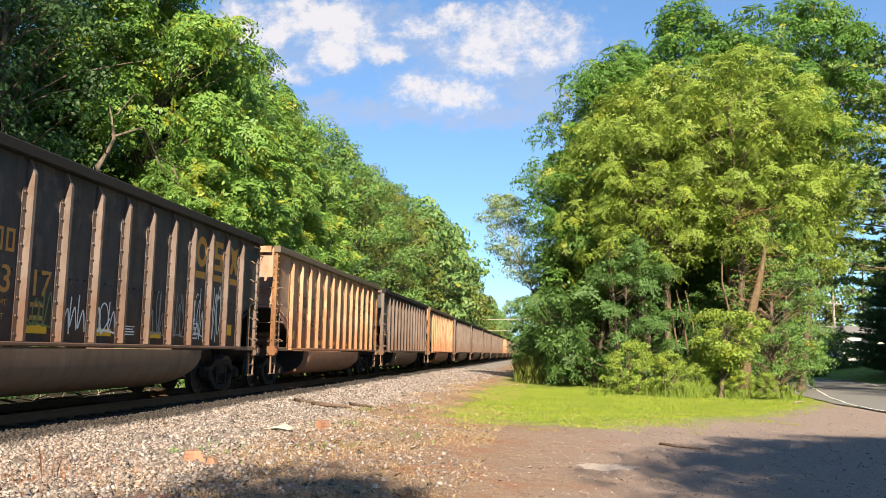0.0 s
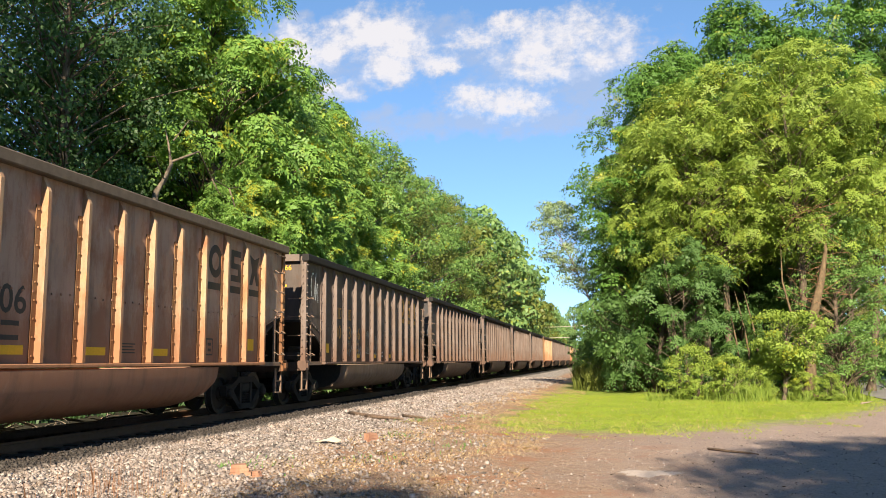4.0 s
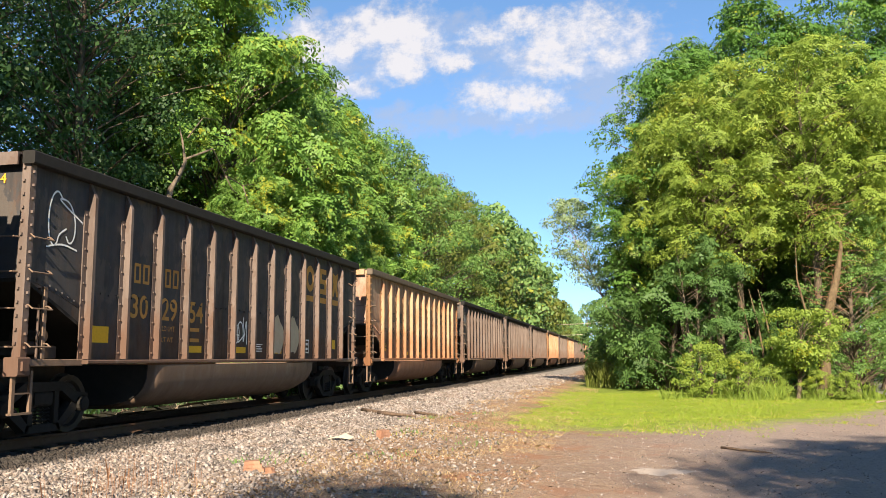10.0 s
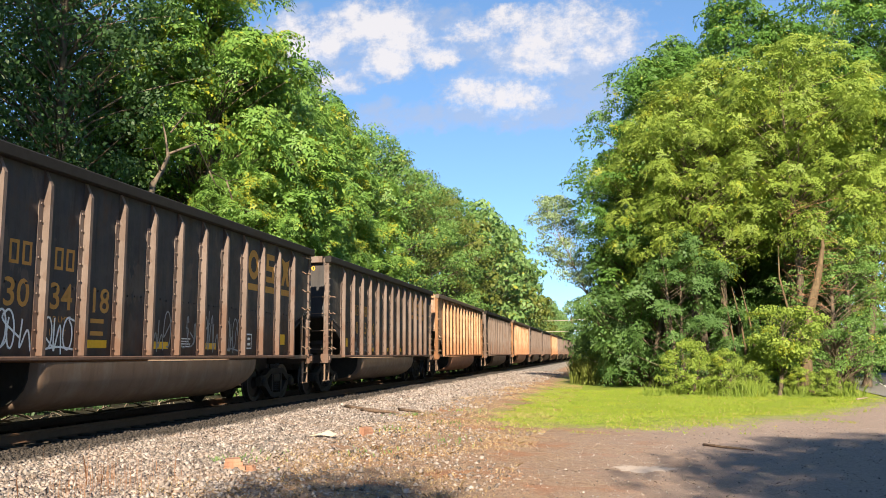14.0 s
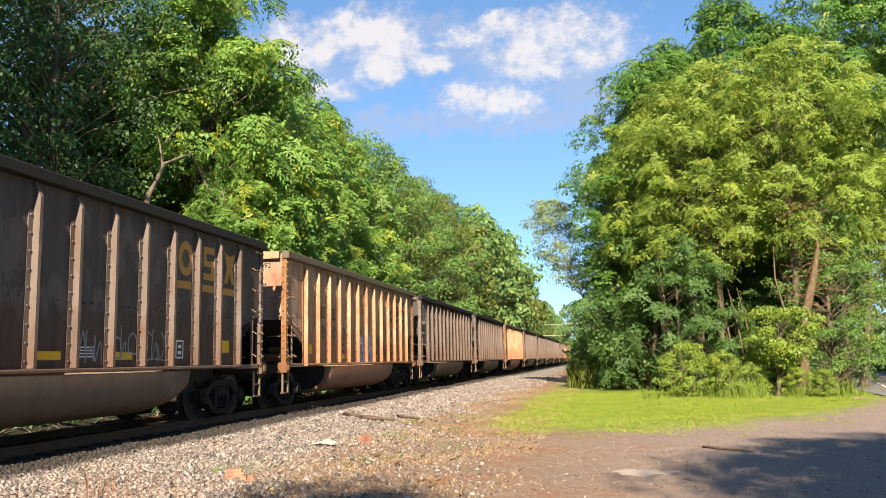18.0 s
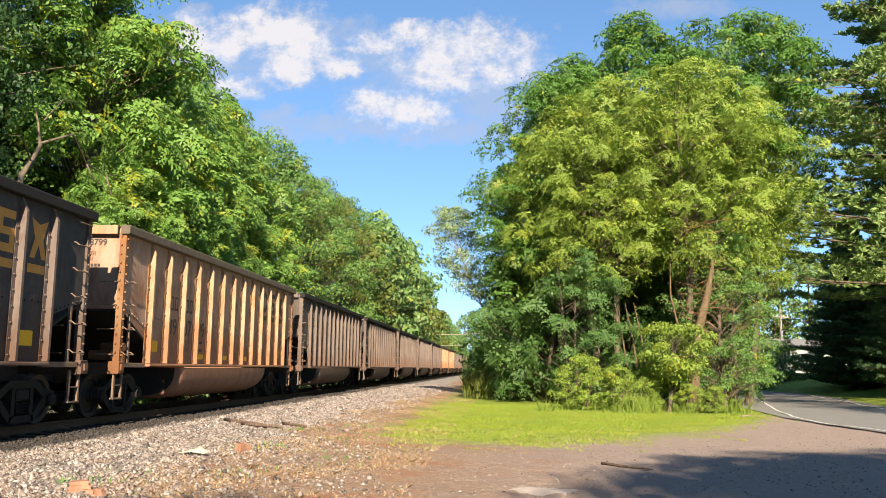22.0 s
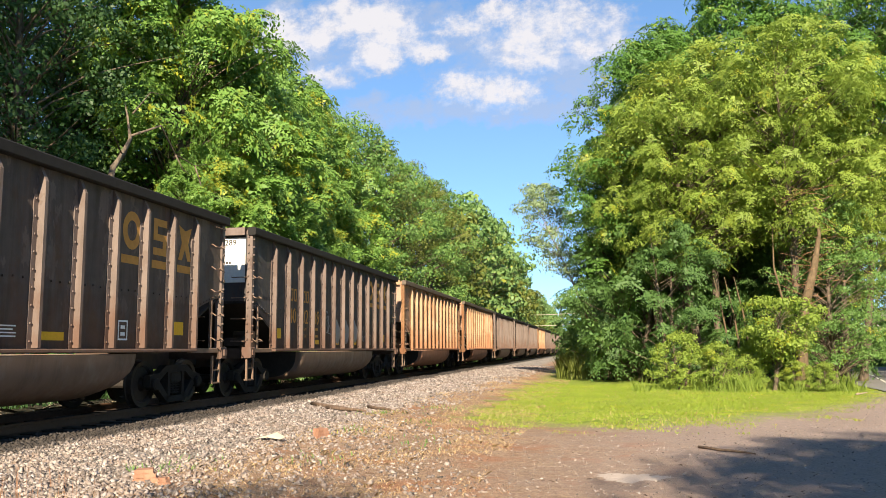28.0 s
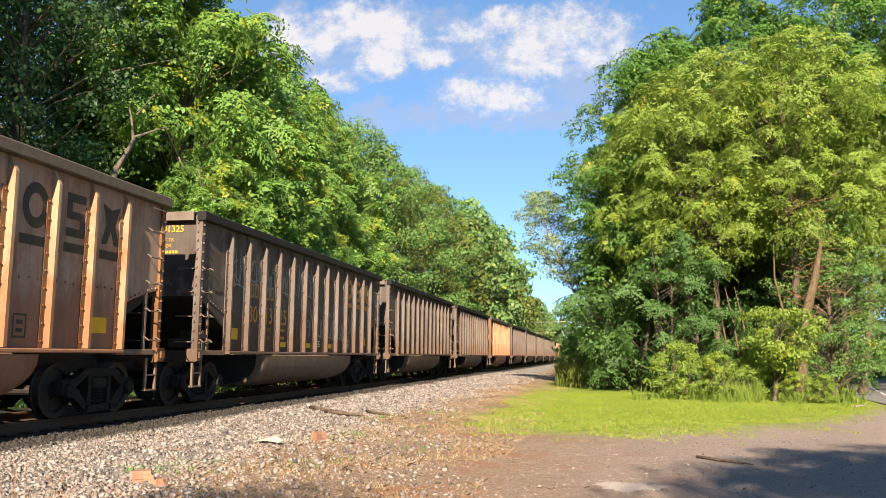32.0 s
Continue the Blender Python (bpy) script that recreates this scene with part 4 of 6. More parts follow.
# car: list of (kind, first panel, last panel, low, high, colour)
SPRAY = {
    0: [("scribble", 4, 5, 1.25, 2.0, "white"), ("scribble", 3, 3, 1.3, 2.1, "green"), ("scribble", 7, 8, 1.25, 2.2, "silver"), ("scribble", 9, 10, 1.25, 2.6, "white")],
    2: [("scribble", 0, 0, 1.3, 2.3, "white"), ("blob", 7, 8, 1.25, 2.2, "silver"), ("scribble", 7, 9, 1.3, 2.2, "white"), ("scribble", 10, 11, 1.25, 1.9, "yellow")],
    4: [("scribble", 2, 5, 1.3, 2.2, "silver")],
    5: [("scribble", 3, 8, 1.3, 2.2, "silver")],
    6: [("scribble", 0, 0, 1.5, 2.6, "white"), ("mural", 4, 8, 1.18, 2.15, "grey"), ("scribble", 2, 3, 1.2, 2.2, "white"), ("scribble", 9, 10, 1.2, 1.9, "silver")],
    7: [("scribble", 4, 4, 1.4, 2.2, "white"), ("scribble", 6, 8, 1.3, 2.4, "white")],
    8: [("scribble", 5, 5, 1.4, 2.0, "white"), ("blob", 7, 8, 1.2, 2.1, "tan")],
    9: [("scribble", 0, 1, 1.4, 2.3, "ink"), ("blob", 5, 7, 1.3, 2.2, "ink")],
    10: [("mural", 4, 7, 1.17, 2.65, "blue"), ("scribble", 6, 7, 2.3, 2.8, "silver"), ("scribble", 1, 2, 1.2, 2.0, "silver"), ("scribble", 8, 9, 1.3, 2.0, "silver")],
    11: [("scribble", 1, 2, 1.2, 1.9, "white"), ("scribble", 5, 8, 1.2, 2.1, "silver")],
    12: [("scribble", 1, 3, 1.2, 1.9, "silver")],
    14: [("scribble", 1, 3, 1.2, 2.1, "white"), ("scribble", 6, 8, 1.2, 1.9, "silver")],
    15: [("mural", 5, 6, 1.18, 2.15, "blue"), ("scribble", 7, 9, 1.2, 2.1, "ink")],
    16: [("scribble", 0, 1, 1.3, 2.9, "white"), ("scribble", 4, 4, 1.3, 2.2, "white")],
    17: [("scribble", 2, 5, 1.3, 2.6, "silver")],
    19: [("blob", 5, 7, 1.2, 2.1, "tan"), ("scribble", 2, 4, 1.2, 2.0, "silver")],
    20: [("slash", 2, 7, 2.82, 3.55, "silver"), ("scribble", 1, 2, 1.22, 1.7, "silver"), ("mural", 4, 6, 1.18, 2.30, "grey"), ("scribble", 7, 8, 1.2, 1.9, "silver")],
    21: [("mural", 4, 8, 1.18, 2.0, "green"), ("scribble", 0, 4, 1.2, 1.7, "white"), ("scribble", 4, 9, 1.2, 2.3, "silver")],
    23: [("scribble", 4, 4, 1.5, 2.4, "silver"), ("blob", 5, 7, 1.25, 2.0, "silver"), ("scribble", 8, 8, 1.3, 2.1, "silver")],
    24: [("blob", 5, 6, 1.2, 2.0, "ink"), ("scribble", 5, 6, 1.2, 2.0, "white")],
    25: [("panel", 5, 7, 1.16, 1.95, "white"), ("scribble", 0, 0, 2.0, 3.4, "ink")],
    26: [("scribble", 0, 5, 2.6, 3.6, "silver"), ("scribble", 5, 9, 1.5, 2.4, "silver")],
}
SPRAY_PAINT = {"pale_blue": plain("pale_blue_spray_paint", (0.30, 0.37, 0.55), 0.55, 0.0, 0.35, 3), "pale_green": plain("pale_olive_spray_paint", (0.24, 0.26, 0.15), 0.55, 0.0, 0.4, 3), "pale_grey": plain("pale_grey_spray_paint", (0.38, 0.38, 0.38), 0.55, 0.0, 0.4, 3), "grey": plain("dark_grey_spray_paint", (0.10, 0.11, 0.13), 0.55, 0.0, 0.4, 4), "white": WHITE, "silver": SILVER, "blue": BLUE, "green": plain("olive_green_spray_paint", (0.15, 0.19, 0.075), 0.55, 0.0, 0.4, 3), "yellow": YELLOW, "ink": INK, "tan": plain("cream_patch_paint", (0.46, 0.38, 0.27), 0.6, 0.0, 0.2, 5)}


def letter_car(k, car, tone):
    rng = np.random.default_rng(100 + k)
    paint = INK if tone == "tan" else GOLD
    gap = RIB_Y[1] - RIB_Y[0]
    for i, mesh in ((9, ring_mark(paint)), (10, slabs("block", BLOCK_MARK, paint)), (11, diamond_mark(paint))):
        part("emblem", mesh, paint, car, at=at_side(RIB_Y[i] + gap * 0.64, 3.27) @ Matrix.Diagonal((1.12, 1.16, 1, 1)))
    for i in (1, 2):
        part("lettering", slabs("pair", FRAME_PAIR, paint), paint, car, at=at_side(RIB_Y[i] + 0.33, 2.45))
    number = NUMBERS.get(k)
    for j in range(3):
        y = RIB_Y[1 + j] + 0.24
        if number:
            part("lettering", words(number[2 * j:2 * j + 2], 0.56, paint, 0.008), paint, car, at=at_side(y, 1.86))
        else:
            part("lettering", slabs("pair", FRAME_PAIR, paint), paint, car, at=at_side(y, 1.86))
    part("lettering", words("LD LMT", 0.13, paint), paint, car, at=at_side(RIB_Y[2] + 0.28, 1.66))
    part("lettering", words("LT WT", 0.13, paint), paint, car, at=at_side(RIB_Y[2] + 0.28, 1.46))
    part("lettering", slabs("figures", [(0, 0.36, 0, 0.07), (0, 0.36, -0.2, -0.13)], paint), paint, car, at=at_side(RIB_Y[3] + 0.3, 1.68))
    small = WHITE if tone != "tan" else INK
    part("lettering", slabs("plate", [(0, 0.3, 0, 0.03), (0, 0.3, 0.32, 0.35), (0, 0.03, 0.03, 0.32), (0.27, 0.3, 0.03, 0.32), (0.08, 0.22, 0.08, 0.14), (0.08, 0.22, 0.2, 0.26)], small), small, car, at=at_side(RIB_Y[9] + 0.3, 1.3))
    part("lettering", slabs("notice", [(0, 0.4, 0.0, 0.02), (0, 0.4, 0.05, 0.07), (0, 0.33, 0.1, 0.12), (0, 0.4, 0.15, 0.17)], small), small, car, at=at_side(RIB_Y[6] + 0.25, 1.32))
    for i in (3, 5, 7):
        part("reflector", slabs("stripe", [(0, 0.55, 0, 0.13)], YELLOW), YELLOW, car, at=at_side(RIB_Y[i] + 0.22, 1.28))
    for i in (0, 11):
        part("reflector", slabs("square", [(0, 0.44, 0, 0.26)], YELLOW), YELLOW, car, at=at_side(RIB_Y[i] + 0.22, 1.42))
    end = Matrix.Translation((0, 0.134, 0)) @ ON_END
    if k == 23:
        part("end_panel", slabs("white_panel", [(-1.3, 1.3, 2.75, 3.85)], WHITE), WHITE, car, "white painted end panel", end)
    ink = INK if tone == "tan" or k == 23 else END_GOLD
    lift = Matrix.Translation((0, -0.004, 0))
    if number:
        part("lettering", words(number, 0.20, ink, 0.003), ink, car, at=lift @ end @ Matrix.Translation((0.46, 3.66, 0)))
    marks = [(0.10 * i, 0.10 * i + 0.07, 0, 0.13) for i in range(4)]
    part("lettering", slabs("reporting_mark", marks, ink), ink, car, at=lift @ end @ Matrix.Translation((0.0, 3.66, 0)))
    part("lettering", words("SPRG 7 OC DS", 0.095, ink), ink, car, at=lift @ end @ Matrix.Translation((0.22, 3.46, 0)))
    part("lettering", words("SPRG 7 IC DS", 0.095, ink), ink, car, at=lift @ end @ Matrix.Translation((0.22, 3.33, 0)))
    part("lettering", slabs("wheel_notice", [(0.075 * i, 0.075 * i + 0.055, 0, 0.06) for i in range(14)], ink), ink, car, at=lift @ end @ Matrix.Translation((-0.1, 3.20, 0)))
    for n, (kind, first, last, low, high, colour) in enumerate(SPRAY.get(k, ())):
        for i in range(first, last + 1):
            a = RIB_Y[i] + 0.10 if i >= 0 else 0.3
            width = gap - 0.22
            z = low + 0.08 * rng.random()
            if kind == "mural":
                for m, material, lift in mural(rng, width + 0.06, high - low, SPRAY_PAINT["pale_" + colour], SPRAY_PAINT[colour], WHITE):
                    part("spray_paint", m, material, car, at=at_side(a - 0.03, low - 0.02, 0.004 + lift))
                continue
            if kind == "slash":
                m = slash(rng, width, high - low, SPRAY_PAINT[colour], i - first)
            elif kind == "panel":
                m = slabs("barrel", [(0.06, width - 0.02, 0.0, high - low), (0.10, width - 0.06, high - low, high - low + 0.07)], SPRAY_PAINT[colour])
            elif kind == "blob":
                m = blob(rng, width, high - low, SPRAY_PAINT[colour])
            else:
                m = scribble(rng, width, high - low, SPRAY_PAINT[colour])
            part("spray_paint", m, SPRAY_PAINT[colour], car, at=at_side(a, z, 0.005 + 0.003 * n))
    if k in (4, 6, 8, 10, 16, 24, 25):
        m = scribble(rng, 0.7, 1.0, SPRAY_PAINT["ink" if tone == "tan" else "white"], 2, 0.014)
        part("spray_paint", m, WHITE, car, at=at_side(0.5, 2.75, 0.006))


for k, car in CARS.items():
    letter_car(k, car, TONES.get(k, "brown"))
    for mark in car.children:
        if mark.name.startswith("spray_paint"):
            mark["kind"] = "stuff"


# ---- trees ----
def puff_leaves(rng, centres, radii, per, size, flat=0.62, shell=0.55):
    """Leaf blades over rounded clumps: each a small folded rhomb that faces outwards and up."""
    k = len(centres) * per
    d = rng.normal(0, 1, (k, 3))
    d[:, 2] = np.abs(d[:, 2]) * np.where(rng.random(k) < 0.78, 1, -0.7)
    d /= np.linalg.norm(d, axis=1, keepdims=True)
    r = np.repeat(radii, per)[:, None] * (shell + (1.08 - shell) * rng.random((k, 1)) ** 0.7)
    p = np.repeat(centres, per, 0) + d * r * np.array([1, 1, flat]) + rng.normal(0, 0.03, (k, 3))
    n = d * np.array([1.1, 1.1, 0.7]) + rng.normal(0, 0.42, (k, 3)) + np.array([0, 0, 0.18])
    n /= np.linalg.norm(n, axis=1, keepdims=True)
    a = d + rng.normal(0, 0.8, (k, 3)) + np.array([0, 0, -0.5])
    a -= n * (a * n).sum(1, keepdims=True)
    a /= np.linalg.norm(a, axis=1, keepdims=True)
    b = np.cross(n, a)
    s = (size * (0.6 + 0.8 * rng.random(k)))[:, None]
    v = np.stack([p - a * s * 0.5, p + b * s * 0.34 + n * s * 0.12, p + a * s * 0.6 - n * s * 0.1, p - b * s * 0.34 + n * s * 0.12], 1)
    return v.reshape(-1, 3)


def puff_fronds(rng, centres, radii, per, length, pairs=5, flat=0.65, arms=7):
    """Compound leaves in star-like sprays at the twig ends, each with paired leaflets that droop at the tip."""
    k = len(centres) * per
    d = rng.normal(0, 1, (k, 3))
    d[:, 2] = np.abs(d[:, 2]) * np.where(rng.random(k) < 0.8, 1, -0.6)
    d /= np.linalg.norm(d, axis=1, keepdims=True)
    r = np.repeat(radii, per)[:, None] * (0.55 + 0.5 * rng.random((k, 1)))
    p = np.repeat(centres, per, 0) + d * r * np.array([1, 1, flat])
    n = d * np.array([1, 1, 0.6]) + rng.normal(0, 0.25, (k, 3)) + np.array([0, 0, 0.55])
    n /= np.linalg.norm(n, axis=1, keepdims=True)
    u0 = np.cross(n, rng.normal(0, 1, (k, 3)))
    u0 /= np.linalg.norm(u0, axis=1, keepdims=True)
    w0 = np.cross(n, u0)
    down, out = np.array([0, 0, 1.0]), []
    for arm in range(arms):
        t = (2 * np.pi * arm / arms + rng.normal(0, 0.25, k))[:, None]
        a = u0 * np.cos(t) + w0 * np.sin(t)
        b = np.cross(n, a)
        L = (length * (0.6 + 0.7 * rng.random(k)))[:, None]
        for i in range(pairs):
            u = (i + 0.8) / pairs
            base = p + a * L * u - down * L * 0.32 * u * u
            w, h = L * 0.32 * (1.1 - 0.7 * abs(u - 0.45)), L * 0.11
            for sgn in (1, -1):
                e = b * sgn * 0.85 + a * 0.5
                tip = base + e * w - down * w * 0.25
                mid = base + e * w * 0.5
                out.append(np.stack([base, mid + a * h, tip, mid - a * h], 1))
    return np.stack(out, 1).reshape(-1, 3)


def leaf_mesh(name, v, material):
    return quads(name, v, np.arange(len(v)).reshape(-1, 4), material)


PROFILES = {
    "round": [(0.0, 0.35), (0.15, 0.72), (0.35, 0.95), (0.55, 1.0), (0.75, 0.82), (0.9, 0.5), (1.0, 0.12)],
    "column": [(0.0, 0.75), (0.2, 0.95), (0.45, 1.0), (0.7, 0.85), (0.88, 0.55), (1.0, 0.14)],
    "umbrella": [(0.0, 0.25), (0.2, 0.45), (0.45, 0.8), (0.7, 1.0), (0.86, 0.8), (0.95, 0.5), (1.0, 0.15)],
}


def crown_puffs(rng, height, radius, base, count, puff, profile, lean):
    """Clump centres that fill a crown's outline, thickest near its surface, with lobes and gaps."""
    h, w = [p[0] for p in PROFILES[profile]], [p[1] for p in PROFILES[profile]]
    lobes = rng.random(6) * 6.283
    got, tries = [], 0
    while len(got) < count and tries < count * 40:
        tries += 1
        u, ang = rng.random(), rng.random() * 6.283
        lobe = 1 + 0.16 * math.sin(2 * ang + lobes[0] + 3 * u) + 0.12 * math.sin(3 * ang + lobes[1] - 5 * u) + 0.08 * math.sin(5 * ang + lobes[2] + 9 * u)
        rr = radius * float(np.interp(u, h, w)) * lobe * rng.random() ** 0.33
        z = base * height + u * (height * (1 - base) - puff * 0.5)
        p = np.array((rr * math.cos(ang) + lean * z, rr * math.sin(ang), z))
        if all(((p - q) ** 2).sum() > (puff * 0.62) ** 2 for q in got):
            got.append(p)
    return np.array(got)


def make_tree(name, label, category, seed, height, radius, leaf, kind="leaf", base=0.12, count=110, puff=1.1, per=120, size=0.2, profile="round", lean=0.0, bark=BARK, group="", stems=1, thin=1.0, sprays=4, flat=0.62):
    rng = np.random.default_rng(seed)
    c = crown_puffs(rng, height, radius, base, count, puff, profile, lean)
    radii = puff * (0.7 + 0.6 * rng.random(len(c)))
    s = Shape()
    for q in range(stems):
        r0 = thin * (0.011 * height + 0.05) / (1 + 0.3 * (stems - 1))
        ox, oy = (0.0, 0.0) if stems == 1 else (0.25 * radius * math.cos(q * 2.1), 0.25 * radius * math.sin(q * 2.1))
        trunk = [Vector((ox * (0.4 + 1.6 * t) + lean * height * t + 0.014 * height * math.sin(5 * t + seed), oy * (0.4 + 1.6 * t) + 0.012 * height * math.sin(4 * t + q), height * 0.9 * t)) for t in (0, 0.03, 0.15, 0.35, 0.55, 0.75, 1.0)]
        s.tube(trunk, [r0 * 1.6, r0 * 1.1, r0, r0 * 0.85, r0 * 0.62, r0 * 0.36, r0 * 0.06], 8)
        for p in c[q::stems]:
            e = Vector(p)
            reach = math.hypot(p[0] - lean * p[2], p[1])
            z = max(0.04 * height, p[2] - 0.55 * reach - 0.3)
            t = min(0.98, z / (height * 0.9))
            ts = (0, 0.03, 0.15, 0.35, 0.55, 0.75, 1.0)
            j = min(5, max(0, int(np.searchsorted(ts, t)) - 1))
            o = trunk[j].lerp(trunk[j + 1], (t - ts[j]) / (ts[j + 1] - ts[j]))
            rr = r0 * 0.30 * (1 - 0.65 * t)
            m1 = o.lerp(e, 0.4) + Vector((rng.normal(0, 0.12), rng.normal(0, 0.12), 0.10 * reach))
            m2 = o.lerp(e, 0.75) + Vector((rng.normal(0, 0.12), rng.normal(0, 0.12), 0.06 * reach))
            s.tube([o, m1, m2, e], [rr, rr * 0.7, rr * 0.45, rr * 0.12], 5, False)
    tree = new(name)
    part("trunk", s, bark, tree, smooth=True)
    v = puff_leaves(rng, c, radii, per, size, flat)
    if kind == "frond":
        v = np.concatenate([v, puff_fronds(rng, c, radii, sprays, size * 2.9, 4, arms=6)])
    part("crown", leaf_mesh("crown", v, LEAF[leaf]), LEAF[leaf], tree)
    return tagged(tree, label, category, group)


PLACED = set()


def put(tree, x, y, turn=0.0, size=1.0, sink=0.05):
    """Stand a tree on the ground: the tree itself the first time, then copies of it."""
    m = pose(x, y, ground_z(x, y) - sink, 0, 0, turn)
    if tree in PLACED:
        t = copy_thing(tree, m)
    else:
        t = tree
        t.matrix_basis = m
        PLACED.add(tree)
    t.scale = (size, size, size)
    return t


WOODS = "trees along the railway"
SUMAC = make_tree("sumac_tree", "tall tree with bright compound leaves, some yellowing", "tree", 11, 18.5, 5.1, "sumac", "frond", 0.05, 270, 1.0, 75, 0.19, "column", group=WOODS, sprays=8)
OAK = make_tree("broadleaf_tree", "tall broadleaf tree in full green leaf", "tree", 12, 19.0, 4.7, "mid", "leaf", 0.10, 160, 1.05, 150, 0.185, "column", group=WOODS)
DEEP = make_tree("shady_tree", "tall tree with a gappy crown and shade-darkened leaves", "tree", 13, 22.5, 5.2, "deep", "leaf", 0.20, 120, 1.1, 145, 0.175, "round", group=WOODS)
OLIVE = make_tree("browning_tree", "olive tree crown turning brown", "tree", 14, 19.0, 4.2, "olive", "leaf", 0.08, 130, 1.05, 170, 0.17, "column", group=WOODS)
FAR_TREE = make_tree("distant_tree", "distant green tree beside the railway", "tree", 15, 18.5, 5.0, "far", "leaf", 0.02, 75, 1.4, 44, 0.5, "column", group=WOODS)
FAR_OLIVE = make_tree("distant_tree", "distant olive green tree beside the railway", "tree", 16, 18.0, 4.8, "olive", "leaf", 0.02, 70, 1.4, 44, 0.5, "column", group=WOODS)
THICKET = make_tree("thicket", "dense green thicket of leafy shrubs by the track", "bush", 17, 5.0, 2.8, "under", "leaf", 0.02, 42, 0.9, 46, 0.25, "column", group="thickets by the track", stems=3)


def left_woods():
    for tree, x, y, turn, size in [
        (DEEP, -22.5, 15, 20, 1.0), (DEEP, -21.5, 23, 80, 1.0), (DEEP, -25.5, 29, 150, 1.05), (DEEP, -21.8, 32.5, 210, 0.95),
        (DEEP, -19.5, 27.5, 75, 0.92), (SUMAC, -17.8, 35.0, 30, 1.06), (OAK, -22.5, 38.0, 110, 0.95), (SUMAC, -18.0, 39.5, 200, 0.92), (SUMAC, -17.6, 45.6, 130, 0.97), (OAK, -21.8, 48, 95, 1.02), (SUMAC, -17.2, 51.5, 260, 0.89), (OAK, -19.2, 57.5, 310, 1.01),
        (OAK, -18.2, 64, 40, 1.03), (DEEP, -23.0, 64, 0, 0.85), (OLIVE, -18.4, 71, 60, 1.04), (OAK, -17.6, 78, 170, 1.00), (OLIVE, -18.6, 85, 200, 1.10), (OAK, -18.0, 92.5, 250, 1.09),
        (SUMAC, -14.9, 32.5, 80, 0.52), (SUMAC, -14.7, 38.0, 300, 0.56), (SUMAC, -14.8, 43.0, 190, 0.5),
        # last four: unseen trees, added to shade the woods farther on
        (DEEP, -27, 36, 270, 1.0), (FAR_TREE, -28, 50, 300, 1.1), (DEEP, -25, 74, 40, 0.9), (FAR_TREE, -17.5, 6, 330, 1.1), (DEEP, -17.6, 13.5, 330, 0.98), (FAR_TREE, -17, -3, 33, 1.0), (FAR_TREE, -18, -12, 77, 1.0),
    ]:
        put(tree, x, y, turn, size)
    rng = np.random.default_rng(3)
    y = 100.0
    while y < 330:
        tree = FAR_OLIVE if rng.random() < 0.3 else FAR_TREE
        tall = 1.16 if y < 118 else 1.24 if y < 162 else 1.08 if y < 190 else 0.92
        put(tree, -18.2 + rng.normal(0, 0.6), y, rng.random() * 360, tall * (0.92 + 0.16 * rng.random()))
        y += 6.5
    for x, y, s in ((-30, 0, 1.1),):
        put(FAR_TREE, x, y, x * 41, s)
    for y in (4, 9, 14, 19, 24):
        put(THICKET, -16.5 + 0.5 * math.sin(y), y, y * 31, 0.62)
    for i in range(16):
        put(THICKET, -13.8 + rng.normal(0, 0.3), 30 + i * 6.5, rng.random() * 360, 0.7 + 0.4 * rng.random())
    for x, s in ((-15, 1.3), (-9.5, 1.4), (-4.0, 1.5), (2.0, 1.4), (7.5, 1.4)):
        put(FAR_TREE, x, 345 + 0.4 * abs(x), x * 33, s)


left_woods()


GREY_LIMB = bark_material("weathered_limb_bark", (0.085, 0.066, 0.05), (0.19, 0.15, 0.11))


def bare_limbs():
    """A pale, leafless tree that leans over the track out of the dark woods, with crooked limbs."""
    tree, x = new("bare_tree"), -15.0
    s = Shape()
    s.tube([(x, 24.6, 0), (x, 25.2, 3.5), (x, 26.1, 7.3), (x, 26.6, 7.8), (x - 0.1, 27.2, 8.5), (x - 0.3, 27.3, 9.3), (x - 0.6, 27.6, 9.9)], [0.17, 0.13, 0.10, 0.09, 0.07, 0.04, 0.012], 8)
    part("trunk", s, GREY_LIMB, tree, smooth=True)
    for line, r in (
        ([(x - 0.1, 27.2, 8.6), (x + 0.2, 28.6, 9.3), (x + 0.3, 29.5, 8.47), (x + 0.4, 30.8, 8.34), (x + 0.5, 32.6, 8.83)], 0.05),
        ([(x + 0.3, 29.5, 8.47), (x + 0.4, 29.9, 8.0), (x + 0.5, 31.0, 7.75)], 0.03),
        ([(x + 0.4, 30.8, 8.34), (x + 0.6, 31.4, 7.07), (x + 0.7, 33.0, 7.57)], 0.03),
        ([(x + 0.6, 31.4, 7.07), (x + 0.7, 32.3, 7.9)], 0.022),
        ([(x, 26.6, 7.8), (x + 0.2, 25.6, 8.4), (x + 0.3, 24.9, 8.2)], 0.03),
        ([(x - 0.1, 27.3, 9.4), (x, 28.2, 10.4), (x + 0.1, 29.3, 10.6)], 0.03),
    ):
        part("limb", Shape().tube(line, [r * (1 - 0.8 * i / (len(line) - 1)) for i in range(len(line))], 6), GREY_LIMB, tree, smooth=True)
    tagged(tree, "pale leafless tree leaning out of the dark woods", "tree", WOODS)


bare_limbs()

